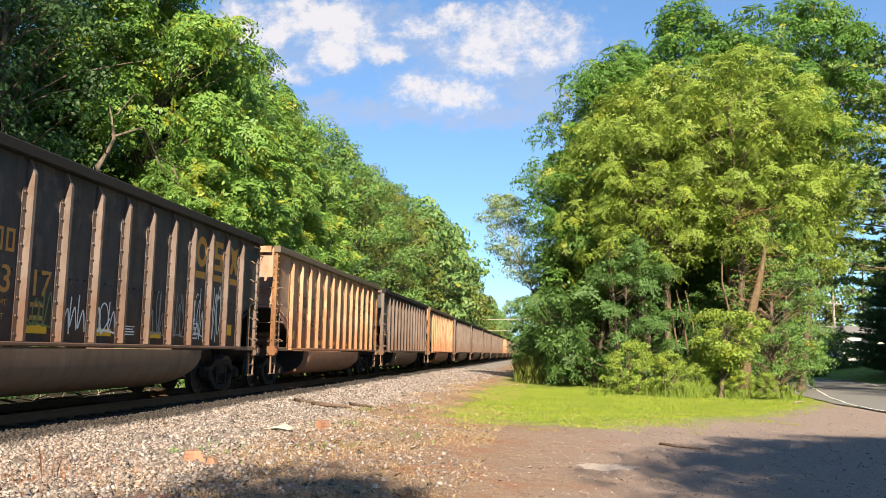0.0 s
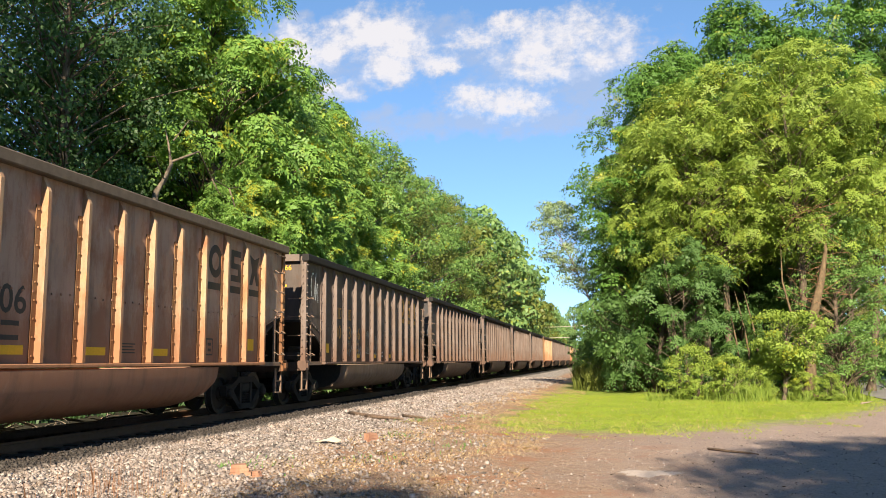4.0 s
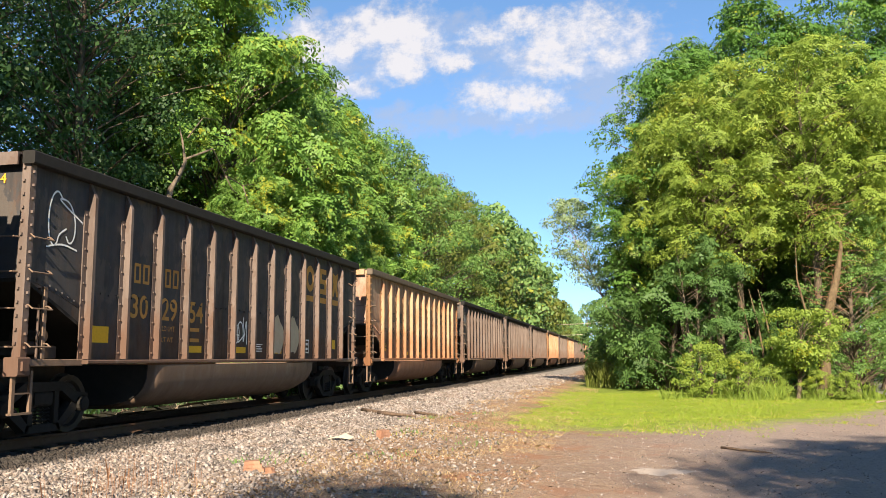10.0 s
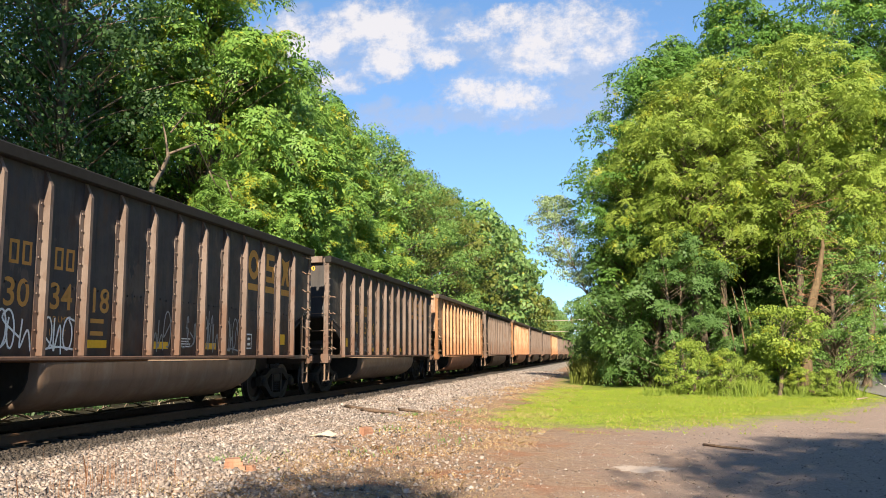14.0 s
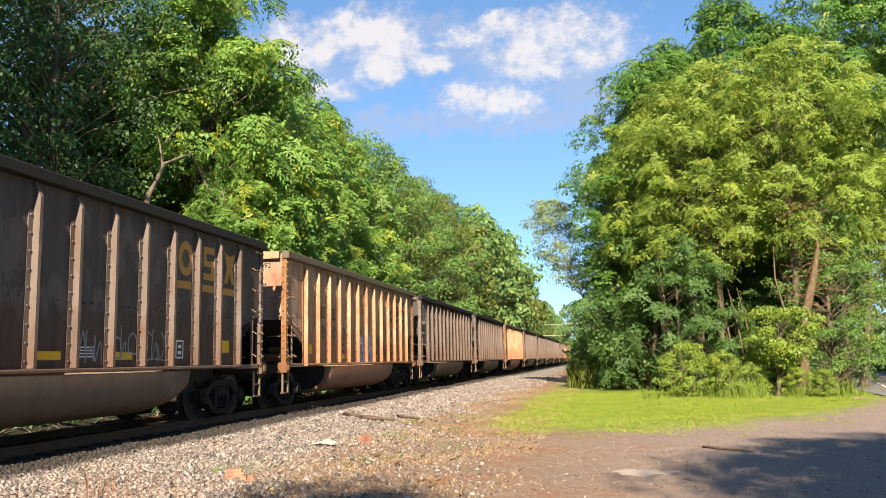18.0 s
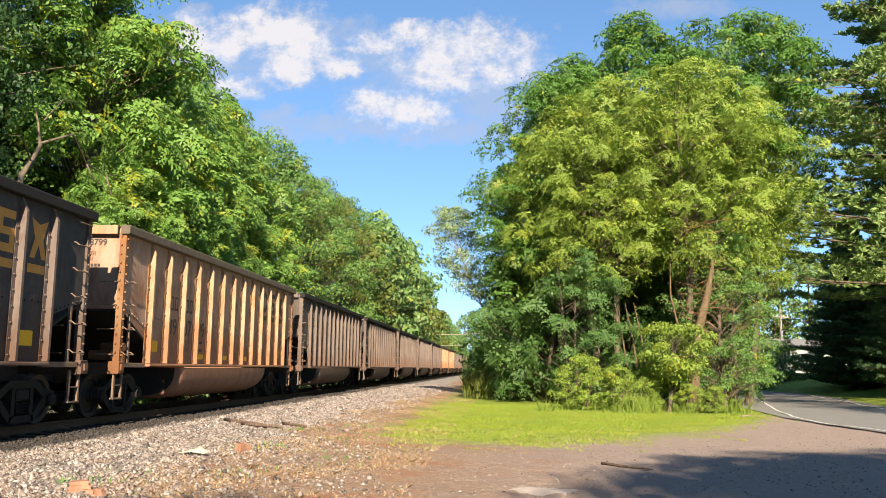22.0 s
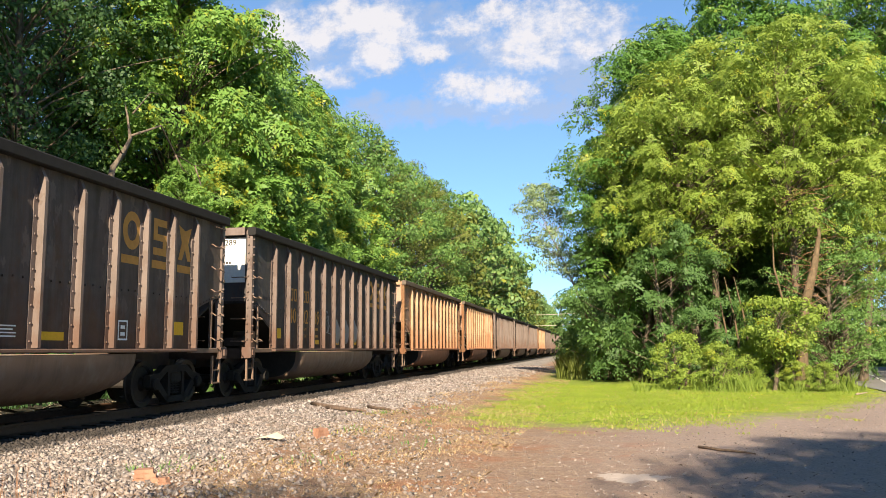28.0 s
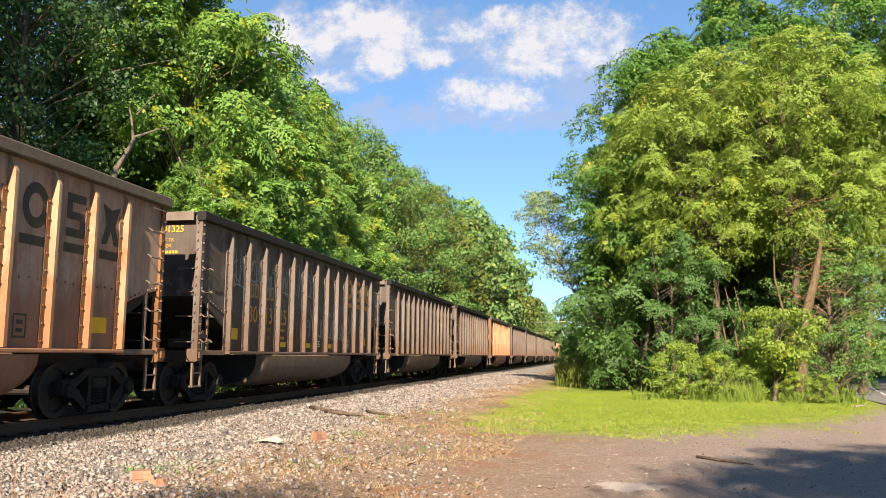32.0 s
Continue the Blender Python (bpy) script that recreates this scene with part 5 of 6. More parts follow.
GROVE = "trees of the grove"
ASH = make_tree("grove_tree", "tall grove tree with fresh green compound leaves", "tree", 21, 17.0, 3.9, "ash", "frond", 0.18, 150, 0.85, 110, 0.15, "round", group=GROVE, sprays=6)
LEANING = make_tree("grove_tree", "tall grove tree leaning out over the road", "tree", 27, 17.0, 4.2, "ash", "frond", 0.38, 150, 0.85, 110, 0.15, "round", group=GROVE, lean=0.13, sprays=6)
MAPLE = make_tree("yellow_green_tree", "spreading tree with yellow-green sunlit leaves", "tree", 22, 14.8, 4.2, "lime", "frond", 0.37, 150, 0.85, 115, 0.10, "round", group=GROVE, stems=2, flat=0.52, sprays=9)
SHADE = make_tree("undergrowth_tree", "leafy young tree in the shade of the grove", "tree", 23, 8.5, 2.9, "under", "frond", 0.06, 62, 0.72, 70, 0.15, "column", group=GROVE, stems=2, sprays=5)
WILLOW = make_tree("thin_leaved_tree", "small grey-green tree with fine drooping twigs", "tree", 24, 9.6, 1.6, "grey", "leaf", 0.50, 90, 0.45, 90, 0.10, "round", group=GROVE, lean=-0.36, bark=PALE_BARK, thin=0.4)
BUSH = make_tree("bush", "sunlit yellow-green bush at the grove's edge", "bush", 25, 2.7, 1.4, "lime", "leaf", 0.02, 64, 0.30, 110, 0.085, "round", group="bushes at the grove's edge", stems=3)
SMALL = make_tree("small_tree", "small bright tree with layered yellow-green leaves", "tree", 26, 4.3, 2.1, "lime", "leaf", 0.30, 60, 0.44, 150, 0.11, "umbrella", group=GROVE, lean=0.12)


def right_grove():
    for tree, x, y, turn, size in [
        (ASH, 2.4, 42, 0, 0.96), (ASH, 4.2, 44.5, 60, 1.06), (ASH, 7.0, 45, 100, 1.20), (LEANING, 10.2, 44.5, 0, 1.19), (ASH, 10.6, 50, 300, 1.10), (MAPLE, 3.2, 39.5, 0, 0.90), (MAPLE, 5.0, 38.8, 70, 1.0), (MAPLE, 8.4, 38.6, 120, 1.05), (MAPLE, 10.6, 41.0, 240, 0.98),
        (SHADE, 1.7, 41, 0, 1.0), (SHADE, 3.2, 37.5, 90, 0.8), (OAK, 9.2, 37.8, 200, 0.42), (SHADE, 5.8, 42.6, 300, 0.9), (SHADE, 2.2, 47, 40, 1.1), (SHADE, 4.5, 46, 10, 1.1), (SHADE, 9, 47, 100, 1.1),
        (WILLOW, 0.7, 43.0, 0, 1.03), (SHADE, 0.5, 43, 70, 0.78), (SHADE, 10.2, 41.4, 150, 0.72), (SHADE, 7.4, 41.5, 20, 0.62), (BUSH, 2.9, 33.0, 0, 0.78), (BUSH, 4.1, 32.6, 120, 0.64), (BUSH, 5.2, 33.6, 60, 0.6), (BUSH, 6.7, 32.8, 240, 0.42), (BUSH, 7.5, 32.4, 20, 0.38), (BUSH, -0.9, 48, 70, 0.7), (SMALL, 6.0, 33, 0, 0.78),
    ]:
        put(tree, x, y, turn, size)
    rng = np.random.default_rng(8)
    for i in range(26):
        put(FAR_TREE, max(-2.0, 2.6 - 0.035 * (52 + i * 10)) + 4.4 + rng.normal(0, 0.4), 52 + i * 10, rng.random() * 360, 0.72 + 0.2 * rng.random())
        put(THICKET, max(-2.0, 2.6 - 0.035 * (50 + i * 10)) + rng.normal(0, 0.3), 50 + i * 10, rng.random() * 360, 0.7 + 0.5 * rng.random())
    for x, y, s in ((10, 57, 0.85), (13.5, 70, 0.7)):
        put(FAR_TREE, x, y, x * 40, s)
    for x, y, s in ((24, 112, 0.75), (31, 118, 0.8), (38, 108, 0.8), (45, 104, 0.8), (52, 95, 0.85), (17, 118, 0.7), (34.5, 111, 0.7), (37, 116, 0.85), (30.5, 110, 0.62), (60, 84, 0.9)):
        put(FAR_OLIVE if x % 2 else FAR_TREE, x, y, x * 40, s)


right_grove()


def dead_tree():
    """A leaning, half-dead trunk with bare reddish limbs, and thin dead stems beside it."""
    rng = np.random.default_rng(51)
    s, t = Shape(), Shape()
    main = [Vector((0, 0, -0.1)), Vector((0.05, 0, 0.7)), Vector((0.1, 0.1, 1.9)), Vector((0.35, 0.2, 3.2)), Vector((0.8, 0.5, 4.6)), Vector((1.1, 0.8, 5.8)), Vector((1.2, 1.2, 7.0))]
    s.tube(main, [0.30, 0.23, 0.21, 0.19, 0.14, 0.07, 0.02], 9)
    s.tube([main[2], Vector((-0.4, 0.5, 3.2)), Vector((-0.6, 0.9, 4.6)), Vector((-0.5, 1.3, 6.2))], [0.06, 0.05, 0.035, 0.01], 7)
    for o in (-2.2, -1.85, -2.6):
        s.tube([Vector((o, 0.2, -0.1)), Vector((o + 0.05, 0.2, 1.8)), Vector((o - 0.1, 0.1, 2.8)), Vector((o - 0.35, 0.3, 4.2))], [0.05, 0.045, 0.035, 0.012], 6)
    for i in range(90):
        k = int(rng.integers(2, 6))
        p = main[k].lerp(main[k + 1], rng.random()) if i < 50 else Vector((0.6 + 0.5 * rng.normal(), 0.2, (3.9, 7.4)[i % 2] + 0.25 * rng.normal()))
        a, L = rng.random() * 6.283, 0.5 + 0.9 * rng.random()
        e = p + Vector((math.cos(a) * L, math.sin(a) * L * 0.6, 0.35 * L * rng.normal()))
        t.tube([p, p.lerp(e, 0.5) + Vector((0, 0, 0.08)), e], [0.010, 0.007, 0.003], 4, False)
    tree = new("dead_tree")
    part("trunk", s, bark_material("sunlit_brown_bark", (0.075, 0.054, 0.032), (0.16, 0.112, 0.064)), tree, smooth=True)
    twigs = part("brushwood", t, bark_material("reddish_dead_twigs", (0.20, 0.09, 0.05), (0.34, 0.19, 0.11)), tree, "bare reddish twigs")
    twigs["kind"] = "stuff"
    tree.matrix_basis = pose(7.5, 35.6, ground_z(7.5, 35.6))
    tagged(tree, "leaning half-dead tree with bare reddish twigs", "tree")


dead_tree()


def make_pine(seed, height, radius, bare, leaf="needle", label="", gap=1.05, tufts=6, blades_each=20):
    """A pine: whorls of long boughs, each a flat fan of side twigs set with tufts of needles that stand up."""
    rng = np.random.default_rng(seed)
    tree, s, cs = new("pine_tree"), Shape(), []
    s.tube([(0, 0, height * t) for t in (0, 0.3, 0.6, 0.85, 1)], [0.32, 0.25, 0.16, 0.08, 0.02], 9)
    z = bare
    while z < height:
        turn = rng.random() * 6.283
        for i in range(6):
            a = turn + i * 1.047 + 0.2 * rng.normal()
            L = radius * (1.12 - 0.98 * z / height) * (0.72 + 0.45 * rng.random())
            d, side = Vector((math.cos(a), math.sin(a), 0)), Vector((-math.sin(a), math.cos(a), 0))
            rise = 0.10 * rng.normal()

            def along(u):
                return Vector((0, 0, z)) + d * L * u + Vector((0, 0, L * (rise * u - 0.10 * u + 0.20 * u * u)))

            s.tube([along(u) for u in (0, 0.35, 0.7, 1)], [0.06, 0.045, 0.03, 0.01], 5)
            for u in np.linspace(0.22, 1.0, 11):
                reach = 0.30 * L * math.sin(math.pi * min(1.0, 0.18 + 0.85 * (1 - u) + 0.1)) + 0.18
                for sign in (1, -1):
                    tip = along(u) + (side * sign + d * 0.7) * reach * (0.8 + 0.4 * rng.random()) + Vector((0, 0, 0.10 * reach))
                    s.tube([along(u), tip], [0.014, 0.005], 3, False)
                    for t in np.linspace(0.3, 1.0, tufts):
                        cs.append(tuple(along(u).lerp(tip, float(t)) + Vector(rng.normal(0, 0.06, 3))))
        z += gap * (0.8 + 0.4 * rng.random())
    part("trunk", s, BARK, tree, smooth=True)
    p = np.repeat(np.array(cs), blades_each, 0)
    k = len(p)
    a = rng.normal(0, 1, (k, 3)) * np.array([1, 1, 0.6]) + np.array([0, 0, 0.75])
    a /= np.linalg.norm(a, axis=1, keepdims=True)
    b = np.cross(a, rng.normal(0, 1, (k, 3)))
    b /= np.linalg.norm(b, axis=1, keepdims=True)
    h = (0.16 + 0.12 * rng.random(k))[:, None]
    v = np.stack([p, p + a * h * 0.5 + b * 0.032, p + a * h, p + a * h * 0.5 - b * 0.032], 1).reshape(-1, 3)
    part("crown", leaf_mesh("crown", v, LEAF[leaf]), LEAF[leaf], tree)
    return tagged(tree, label, "pine tree", "pines by the road")


PINE = make_pine(31, 18, 9.4, 4.4, label="tall pine with layered boughs and sunlit tips beside the road")
SPRUCE = make_pine(32, 14, 3.6, 0.5, "dark_needle", "dark evergreen with boughs down to the grass", 0.6, 4, 16)
put(PINE, 22.6, 45.0, 0, 1.4)
# out-of-view tree, added so that its shadow dapples the road
put(DEEP, 19.0, 19.0, 60, 0.75)
put(DEEP, 26.5, 53, 60, 1.0)
put(OAK, 31.5, 56, 160, 1.05)
for x, y, s in ((26.7, 68, 0.9), (32.0, 73, 1.0), (24.5, 52, 0.85), (31.0, 64, 1.0), (26.8, 60, 0.8), (24.8, 63, 0.8)):
    put(SPRUCE, x, y, x * 50, s)
# trees behind the camera, whose shade lies on the ground ahead
put(OAK, 7.6, -10.6, 40, 0.83)
put(OAK, 12.2, -13.0, 20, 0.92)
put(OAK, 10.0, -10.4, 100, 0.84)
put(OAK, 9.9, -14.5, 300, 0.97)
put(OAK, 13.4, -10.4, 70, 0.86)
put(OAK, 5.4, -8.2, 30, 0.67)
put(OAK, 7.5, -8.4, 190, 0.68)
put(OAK, 10.6, -7.0, 150, 0.70)
put(OAK, 10.9, -17.0, 10, 1.04)
put(OAK, 13.6, -16.6, 80, 1.04)
put(OAK, 8.9, -16.0, 250, 0.95)
put(DEEP, 11.6, -9.2, 140, 0.72)
put(OAK, 0.5, -12.2, 220, 0.67)


# ---- clouds ----
def cloud_sheet():
    """Heaped summer clouds and thin streaks on a far sheet of sky."""
    n = Nodes("cloud_sheet")
    p = n.coord
    xyz = n.node("ShaderNodeSeparateXYZ", Vector=p)

    def warp(scale, amount, stretch):
        return n.maths("MULTIPLY", n.maths("SUBTRACT", n.noise(scale, 6, 0.62, stretch), 0.5), amount)

    x = n.maths("ADD", xyz.outputs[0], n.maths("ADD", warp(0.006, 170.0, (1, 1, 1.2)), warp(0.03, 46.0, (1, 1, 1))))
    z = n.maths("ADD", xyz.outputs[2], n.maths("ADD", warp(0.007, 120.0, (1.2, 1, 1)), warp(0.034, 40.0, (1.1, 1, 1))))

    def heap(spots):
        total = None
        for cx, cz, rx, rz in spots:
            u = n.maths("DIVIDE", n.maths("SUBTRACT", x, cx), rx * 1.56)
            w = n.maths("DIVIDE", n.maths("SUBTRACT", z, cz), rz * 1.48)
            d = n.maths("SUBTRACT", 1.0, n.maths("ADD", n.maths("MULTIPLY", u, u), n.maths("MULTIPLY", w, w)))
            total = d if total is None else n.maths("SMOOTH_MAX", total, d, 0.35)
        return total

    fluff = n.maths("SUBTRACT", n.noise(0.0085, 10, 0.66, (1.0, 1, 1.3)), 0.5)
    thick = n.maths("ADD", heap(CLOUDS), n.maths("MULTIPLY", fluff, 3.0))
    body = n.ramp(thick, [(0.0, 0.0), (0.3, 0.28), (0.7, 0.72), (1.15, 0.96)])
    thin = n.maths("ADD", heap(STREAKS), n.maths("MULTIPLY", fluff, 3.0))
    veil = n.maths("MULTIPLY", n.ramp(thin, [(0.0, 0.0), (1.0, 1.0)]), 0.58)
    fac = n.maths("MAXIMUM", body, veil)
    shade = n.maths("ADD", n.maths("MULTIPLY", thick, 0.45), n.maths("MULTIPLY", n.noise(0.016, 7, 0.6), 0.75))
    e = n.node("ShaderNodeEmission", Color=n.mix(n.ramp(shade, [(0.42, 0.0), (0.80, 1.0)]), (0.55, 0.60, 0.74), (1.0, 0.95, 0.95)), Strength=0.36)
    t = n.node("ShaderNodeBsdfTransparent")
    m = n.node("ShaderNodeMixShader", Fac=n.maths("MULTIPLY", fac, 0.94), i1=t.outputs[0], i2=e.outputs[0])
    n.tree.links.new(m.outputs[0], n.out.inputs[0])
    s = Shape().add([(-3500, 3000, 200), (2600, 3000, 200), (2600, 3000, 2200), (-3500, 3000, 2200)], [(0, 1, 2, 3)])
    ob = part("sky_backdrop", s, n.mat)
    tagged(ob, "white summer clouds in a blue sky", "sky", kind="structure")


CLOUDS = [(-1196, 1230, 156, 91), (-1030, 1238, 110, 80), (-877, 1258, 175, 102), (-721, 1177, 108, 67), (-805, 1111, 87, 67), (-621, 1119, 82, 45), (-473, 1206, 86, 56), (-323, 1248, 96, 45), (-110, 1166, 231, 100), (27, 1098, 94, 55), (-205, 1135, 106, 77), (-436, 973, 127, 55), (-319, 939, 105, 61), (-225, 1047, 105, 48), (-1010, 1036, 77, 49)]
STREAKS = [(-930, 1180, 330, 120), (-180, 1060, 330, 150), (-480, 1160, 200, 70), (-549, 1252, 120, 50), (-36, 968, 150, 36), (-497, 887, 480, 44), (-831, 939, 70, 30), (-1158, 1355, 60, 26), (-202, 862, 220, 36), (-723, 1255, 110, 70), (620, 1330, 160, 40)]
cloud_sheet()


# ---- small things on the ground ----
def brick(x, y, turn, scale, label):
    """A broken brick: three ridges along its face, rough ends and one chipped corner."""
    s = Shape()
    for i, (z0, z1, inset) in enumerate(((0.0, 0.040, 0.0), (0.040, 0.052, 0.009), (0.052, 0.088, 0.002), (0.088, 0.098, 0.009), (0.098, 0.135, 0.004))):
        lean = 0.012 * i
        ring = [(-0.13 + inset + 0.3 * lean, -0.07 + inset), (0.13 - inset - lean, -0.062 + inset), (0.125 - inset - 1.6 * lean, 0.03), (0.10 - inset - lean, 0.07 - inset), (-0.12 + inset, 0.06 - inset)]
        s.prism([(a, b, None) for a, b in ring], 2, z0, z1)
    ob = part("brick", s, BRICK)
    ob.matrix_basis = pose(x, y, ground_z(x, y) + 0.005, 3, -2, turn)
    ob.scale = (scale, scale, scale)
    return tagged(ob, label, "brick", "broken bricks")


BRICK = bark_material("worn_red_brick", (0.25, 0.12, 0.075), (0.38, 0.22, 0.15))
brick(-4.28, 9.95, 12, 0.95, "broken red brick lying on the ballast edge")
brick(-3.98, 14.35, 60, 1.0, "broken red brick standing on the ballast edge")
brick(-4.02, 9.82, -25, 0.5, "small chip of red brick on the ballast")


def litter():
    s = Shape()
    s.add([(-0.3, -0.1, 0.02), (0.02, -0.14, 0.06), (0.3, -0.08, 0.03), (0.26, 0.12, 0.05), (0.0, 0.16, 0.12), (-0.22, 0.12, 0.04), (0.02, 0.0, 0.10)], [(0, 1, 6), (1, 2, 6), (2, 3, 6), (3, 4, 6), (4, 5, 6), (5, 0, 6)])
    ob = part("paper_scrap", s, plain("crumpled_white_paper", (0.52, 0.47, 0.35), 0.8, 0.0, 0.12, 14))
    m = ob.modifiers.new("thickness", "SOLIDIFY")
    m.thickness = 0.008
    ob.matrix_basis = pose(-4.45, 13.55, ground_z(-4.45, 13.55) + 0.02, 0, 0, -20)
    ob.scale = (0.72, 0.72, 0.8)
    tagged(ob, "crumpled white paper scrap on the gravel", "litter")


litter()


def stick(name, a, b, r, material, label, category, group=""):
    za, zb = ground_z(*a) + r * 1.1, ground_z(*b) + r * 1.1
    n = 5
    pts = [(a[0] + (b[0] - a[0]) * i / n + 0.02 * math.sin(i * 2.3), a[1] + (b[1] - a[1]) * i / n + 0.02 * math.cos(i * 1.7), za + (zb - za) * i / n) for i in range(n + 1)]
    ob = part(name, Shape().tube(pts, [r, r * 0.95, r * 0.9, r * 0.85, r * 0.7, r * 0.4], 6), material, smooth=True)
    return tagged(ob, label, category, group)


OLD_WOOD = bark_material("weathered_wood", (0.09, 0.06, 0.045), (0.20, 0.14, 0.10))
stick("fallen_branch", (-6.6, 21.4), (-4.9, 19.2), 0.05, OLD_WOOD, "weathered brown branch lying across the ballast", "branch", "branches on the ground")
stick("fallen_branch", (-5.7, 19.8), (-4.55, 18.9), 0.045, OLD_WOOD, "weathered brown branch lying across the ballast", "branch", "branches on the ground")
stick("fallen_branch", (-5.0, 20.6), (-4.2, 19.6), 0.04, OLD_WOOD, "weathered brown branch lying across the ballast", "branch", "branches on the ground")
stick("fallen_branch", (1.5, 15.0), (2.18, 14.3), 0.022, OLD_WOOD, "thin dark branch lying on the worn asphalt", "branch", "branches on the ground")
stick("fallen_branch", (7.9, 30.3), (8.5, 31.2), 0.03, PALE_BARK, "pale dead branch in the grass", "branch", "branches on the ground")


def grit_patch():
    rng = np.random.default_rng(77)
    s, n = Shape(), 72
    pts = []
    for k in range(n):
        a = 2 * math.pi * k / n
        r = 1 + 0.16 * math.sin(3 * a + 1) + 0.10 * math.sin(7 * a) + 0.10 * rng.normal()
        pts.append((0.44 + 0.38 * r * math.cos(a), 12.26 + 0.36 * r * math.sin(a)))
    s.v = [(x, y, ground_z(x, y) + 0.003) for x, y in pts] + [(0.44, 12.26, ground_z(0.44, 12.26) + 0.012)]
    s.f = [(k, (k + 1) % n, n) for k in range(n)]
    n2 = Nodes("pale_grit")
    n2.world_coord()
    c = n2.mix(n2.noise(40, 4, 0.7), (0.27, 0.215, 0.18), (0.56, 0.47, 0.41))
    n2.bump(n2.noise(60, 3, 0.6), 0.5, 0.01)
    tagged(part("asphalt_patch", s, n2.done(c, 0.95)), "pale gritty patch in the worn asphalt", "ground patch", kind="structure")


grit_patch()


def blades(name, rng, x, y, height, width, material, label, category, lean=0.35):
    k = len(x)
    a = rng.random(k) * 6.283
    z0 = np.array([ground_z(u, w) for u, w in zip(x, y)])
    dx, dy = np.cos(a), np.sin(a)
    bend = height * lean * (0.3 + rng.random(k))
    b = rng.random(k) * 6.283
    tip = np.stack([x + np.cos(b) * bend, y + np.sin(b) * bend, z0 + height], -1)
    mid = np.stack([x + np.cos(b) * bend * 0.3, y + np.sin(b) * bend * 0.3, z0 + height * 0.55], -1)
    side = np.stack([dx * width, dy * width, np.zeros(k)], -1)
    root = np.stack([x, y, z0 - 0.01], -1)
    v = np.stack([root - side, root + side, mid + side * 0.8, tip, mid - side * 0.8], 1).reshape(-1, 3)
    f = np.arange(k * 5).reshape(-1, 5)
    ob = part(name, quads(name, v, f, material), material)
    return tagged(ob, label, category, kind="stuff")


def make_grass():
    rng = np.random.default_rng(41)
    k = 150000
    x, y = -3.2 + 13.5 * rng.random(k), 16.2 + 21 * rng.random(k) ** 1.3
    wob = np.array([noise.noise((u * 0.7, w * 0.7, 9)) for u, w in zip(x, y)])
    fine = np.array([noise.noise((u * 2.6, w * 2.6, 4)) for u, w in zip(x, y)])
    bound = y - (17.7 + 0.25 * x + 0.125 * x * x) + 2.4 * wob + 1.1 * fine
    keep = (bound > 5.2 * rng.random(k) ** 1.7 - 0.6) & (x > -2.5 + 0.9 * wob) & (fine + 0.35 + bound * 0.25 > 0.9 * rng.random(k) - 0.1)
    x, y, wob = x[keep], y[keep], wob[keep]
    h = (0.016 + 0.026 * rng.random(len(x)) ** 1.5) * (1 + 0.9 * np.clip(wob, -0.5, 1))
    blades("grass", rng, x, y, h, 0.0045 + 0.005 * rng.random(len(x)), LEAF["grass"], "short sunlit yellow-green grass", "grass", 0.9)
    pick = rng.random(len(x)) < np.clip(0.26 - 0.035 * (y - 17 - 0.125 * x * x), 0.04, 0.26)
    blades("straw_in_grass", rng, x[pick], y[pick] + 0.03, h[pick] * 1.1, 0.006 + 0.004 * rng.random(pick.sum()), LEAF["straw"], "dry blades among the short grass", "dry grass", 0.6)
    k = 60000
    x, y = -4.6 + 3.4 * rng.random(k), 8 + 34 * rng.random(k) ** 1.4
    fine = np.array([noise.noise((u * 0.9, w * 0.55, 14)) for u, w in zip(x, y)])
    keep = fine > -0.25 + 0.5 * rng.random(k)
    x, y = x[keep], y[keep]
    blades("dry_grass", rng, x, y, 0.008 + 0.05 * rng.random(len(x)) ** 4, 0.0025 + 0.003 * rng.random(len(x)), LEAF["straw"], "flattened dry straw on bare earth", "dry grass", 2.2)
    k = 260
    cx, cy = np.array([-4.6, -3.3, -3.9, -3.0, -2.6, -4.3, -3.4]), np.array([11.0, 12.2, 15.4, 17.2, 14.5, 19.0, 21.0])
    i = rng.integers(0, len(cx), k)
    x, y = cx[i] + rng.normal(0, 0.28, k), cy[i] + rng.normal(0, 0.4, k)
    blades("weed_tufts", rng, x, y, 0.03 + 0.06 * rng.random(k), 0.006 + 0.003 * rng.random(k), LEAF["mid"], "small green weed tufts in the gravel", "weeds", 0.7)
    k = 260
    x, y = rng.normal(-4.9, 0.35, k), rng.normal(8.3, 0.5, k)
    blades("dry_stalks", rng, x, y, 0.12 + 0.36 * rng.random(k) ** 1.8, 0.0012 + 0.0005 * rng.random(k), LEAF["litter"], "thin dry weed stalks on the ballast", "weeds", 0.15)
    k = 7000
    x, y = 1.2 + 7.6 * rng.random(k), 31.6 + 1.9 * rng.random(k)
    wob = np.array([noise.noise((u * 0.9, w * 0.9, 21)) for u, w in zip(x, y)])
    keep = wob + 0.15 > 0.5 * rng.random(k)
    x, y, wob = x[keep], y[keep], wob[keep]
    blades("tall_weeds", rng, x, y, (0.10 + 0.75 * rng.random(len(x)) ** 2.6) * (0.75 + wob), 0.004 + 0.005 * rng.random(len(x)), LEAF["lime"], "tall bright weeds round the bushes of the grove", "weeds", 0.8)
    k = 5000
    x, y = -1.5 + 3.5 * rng.random(k), 43 + 12 * rng.random(k)
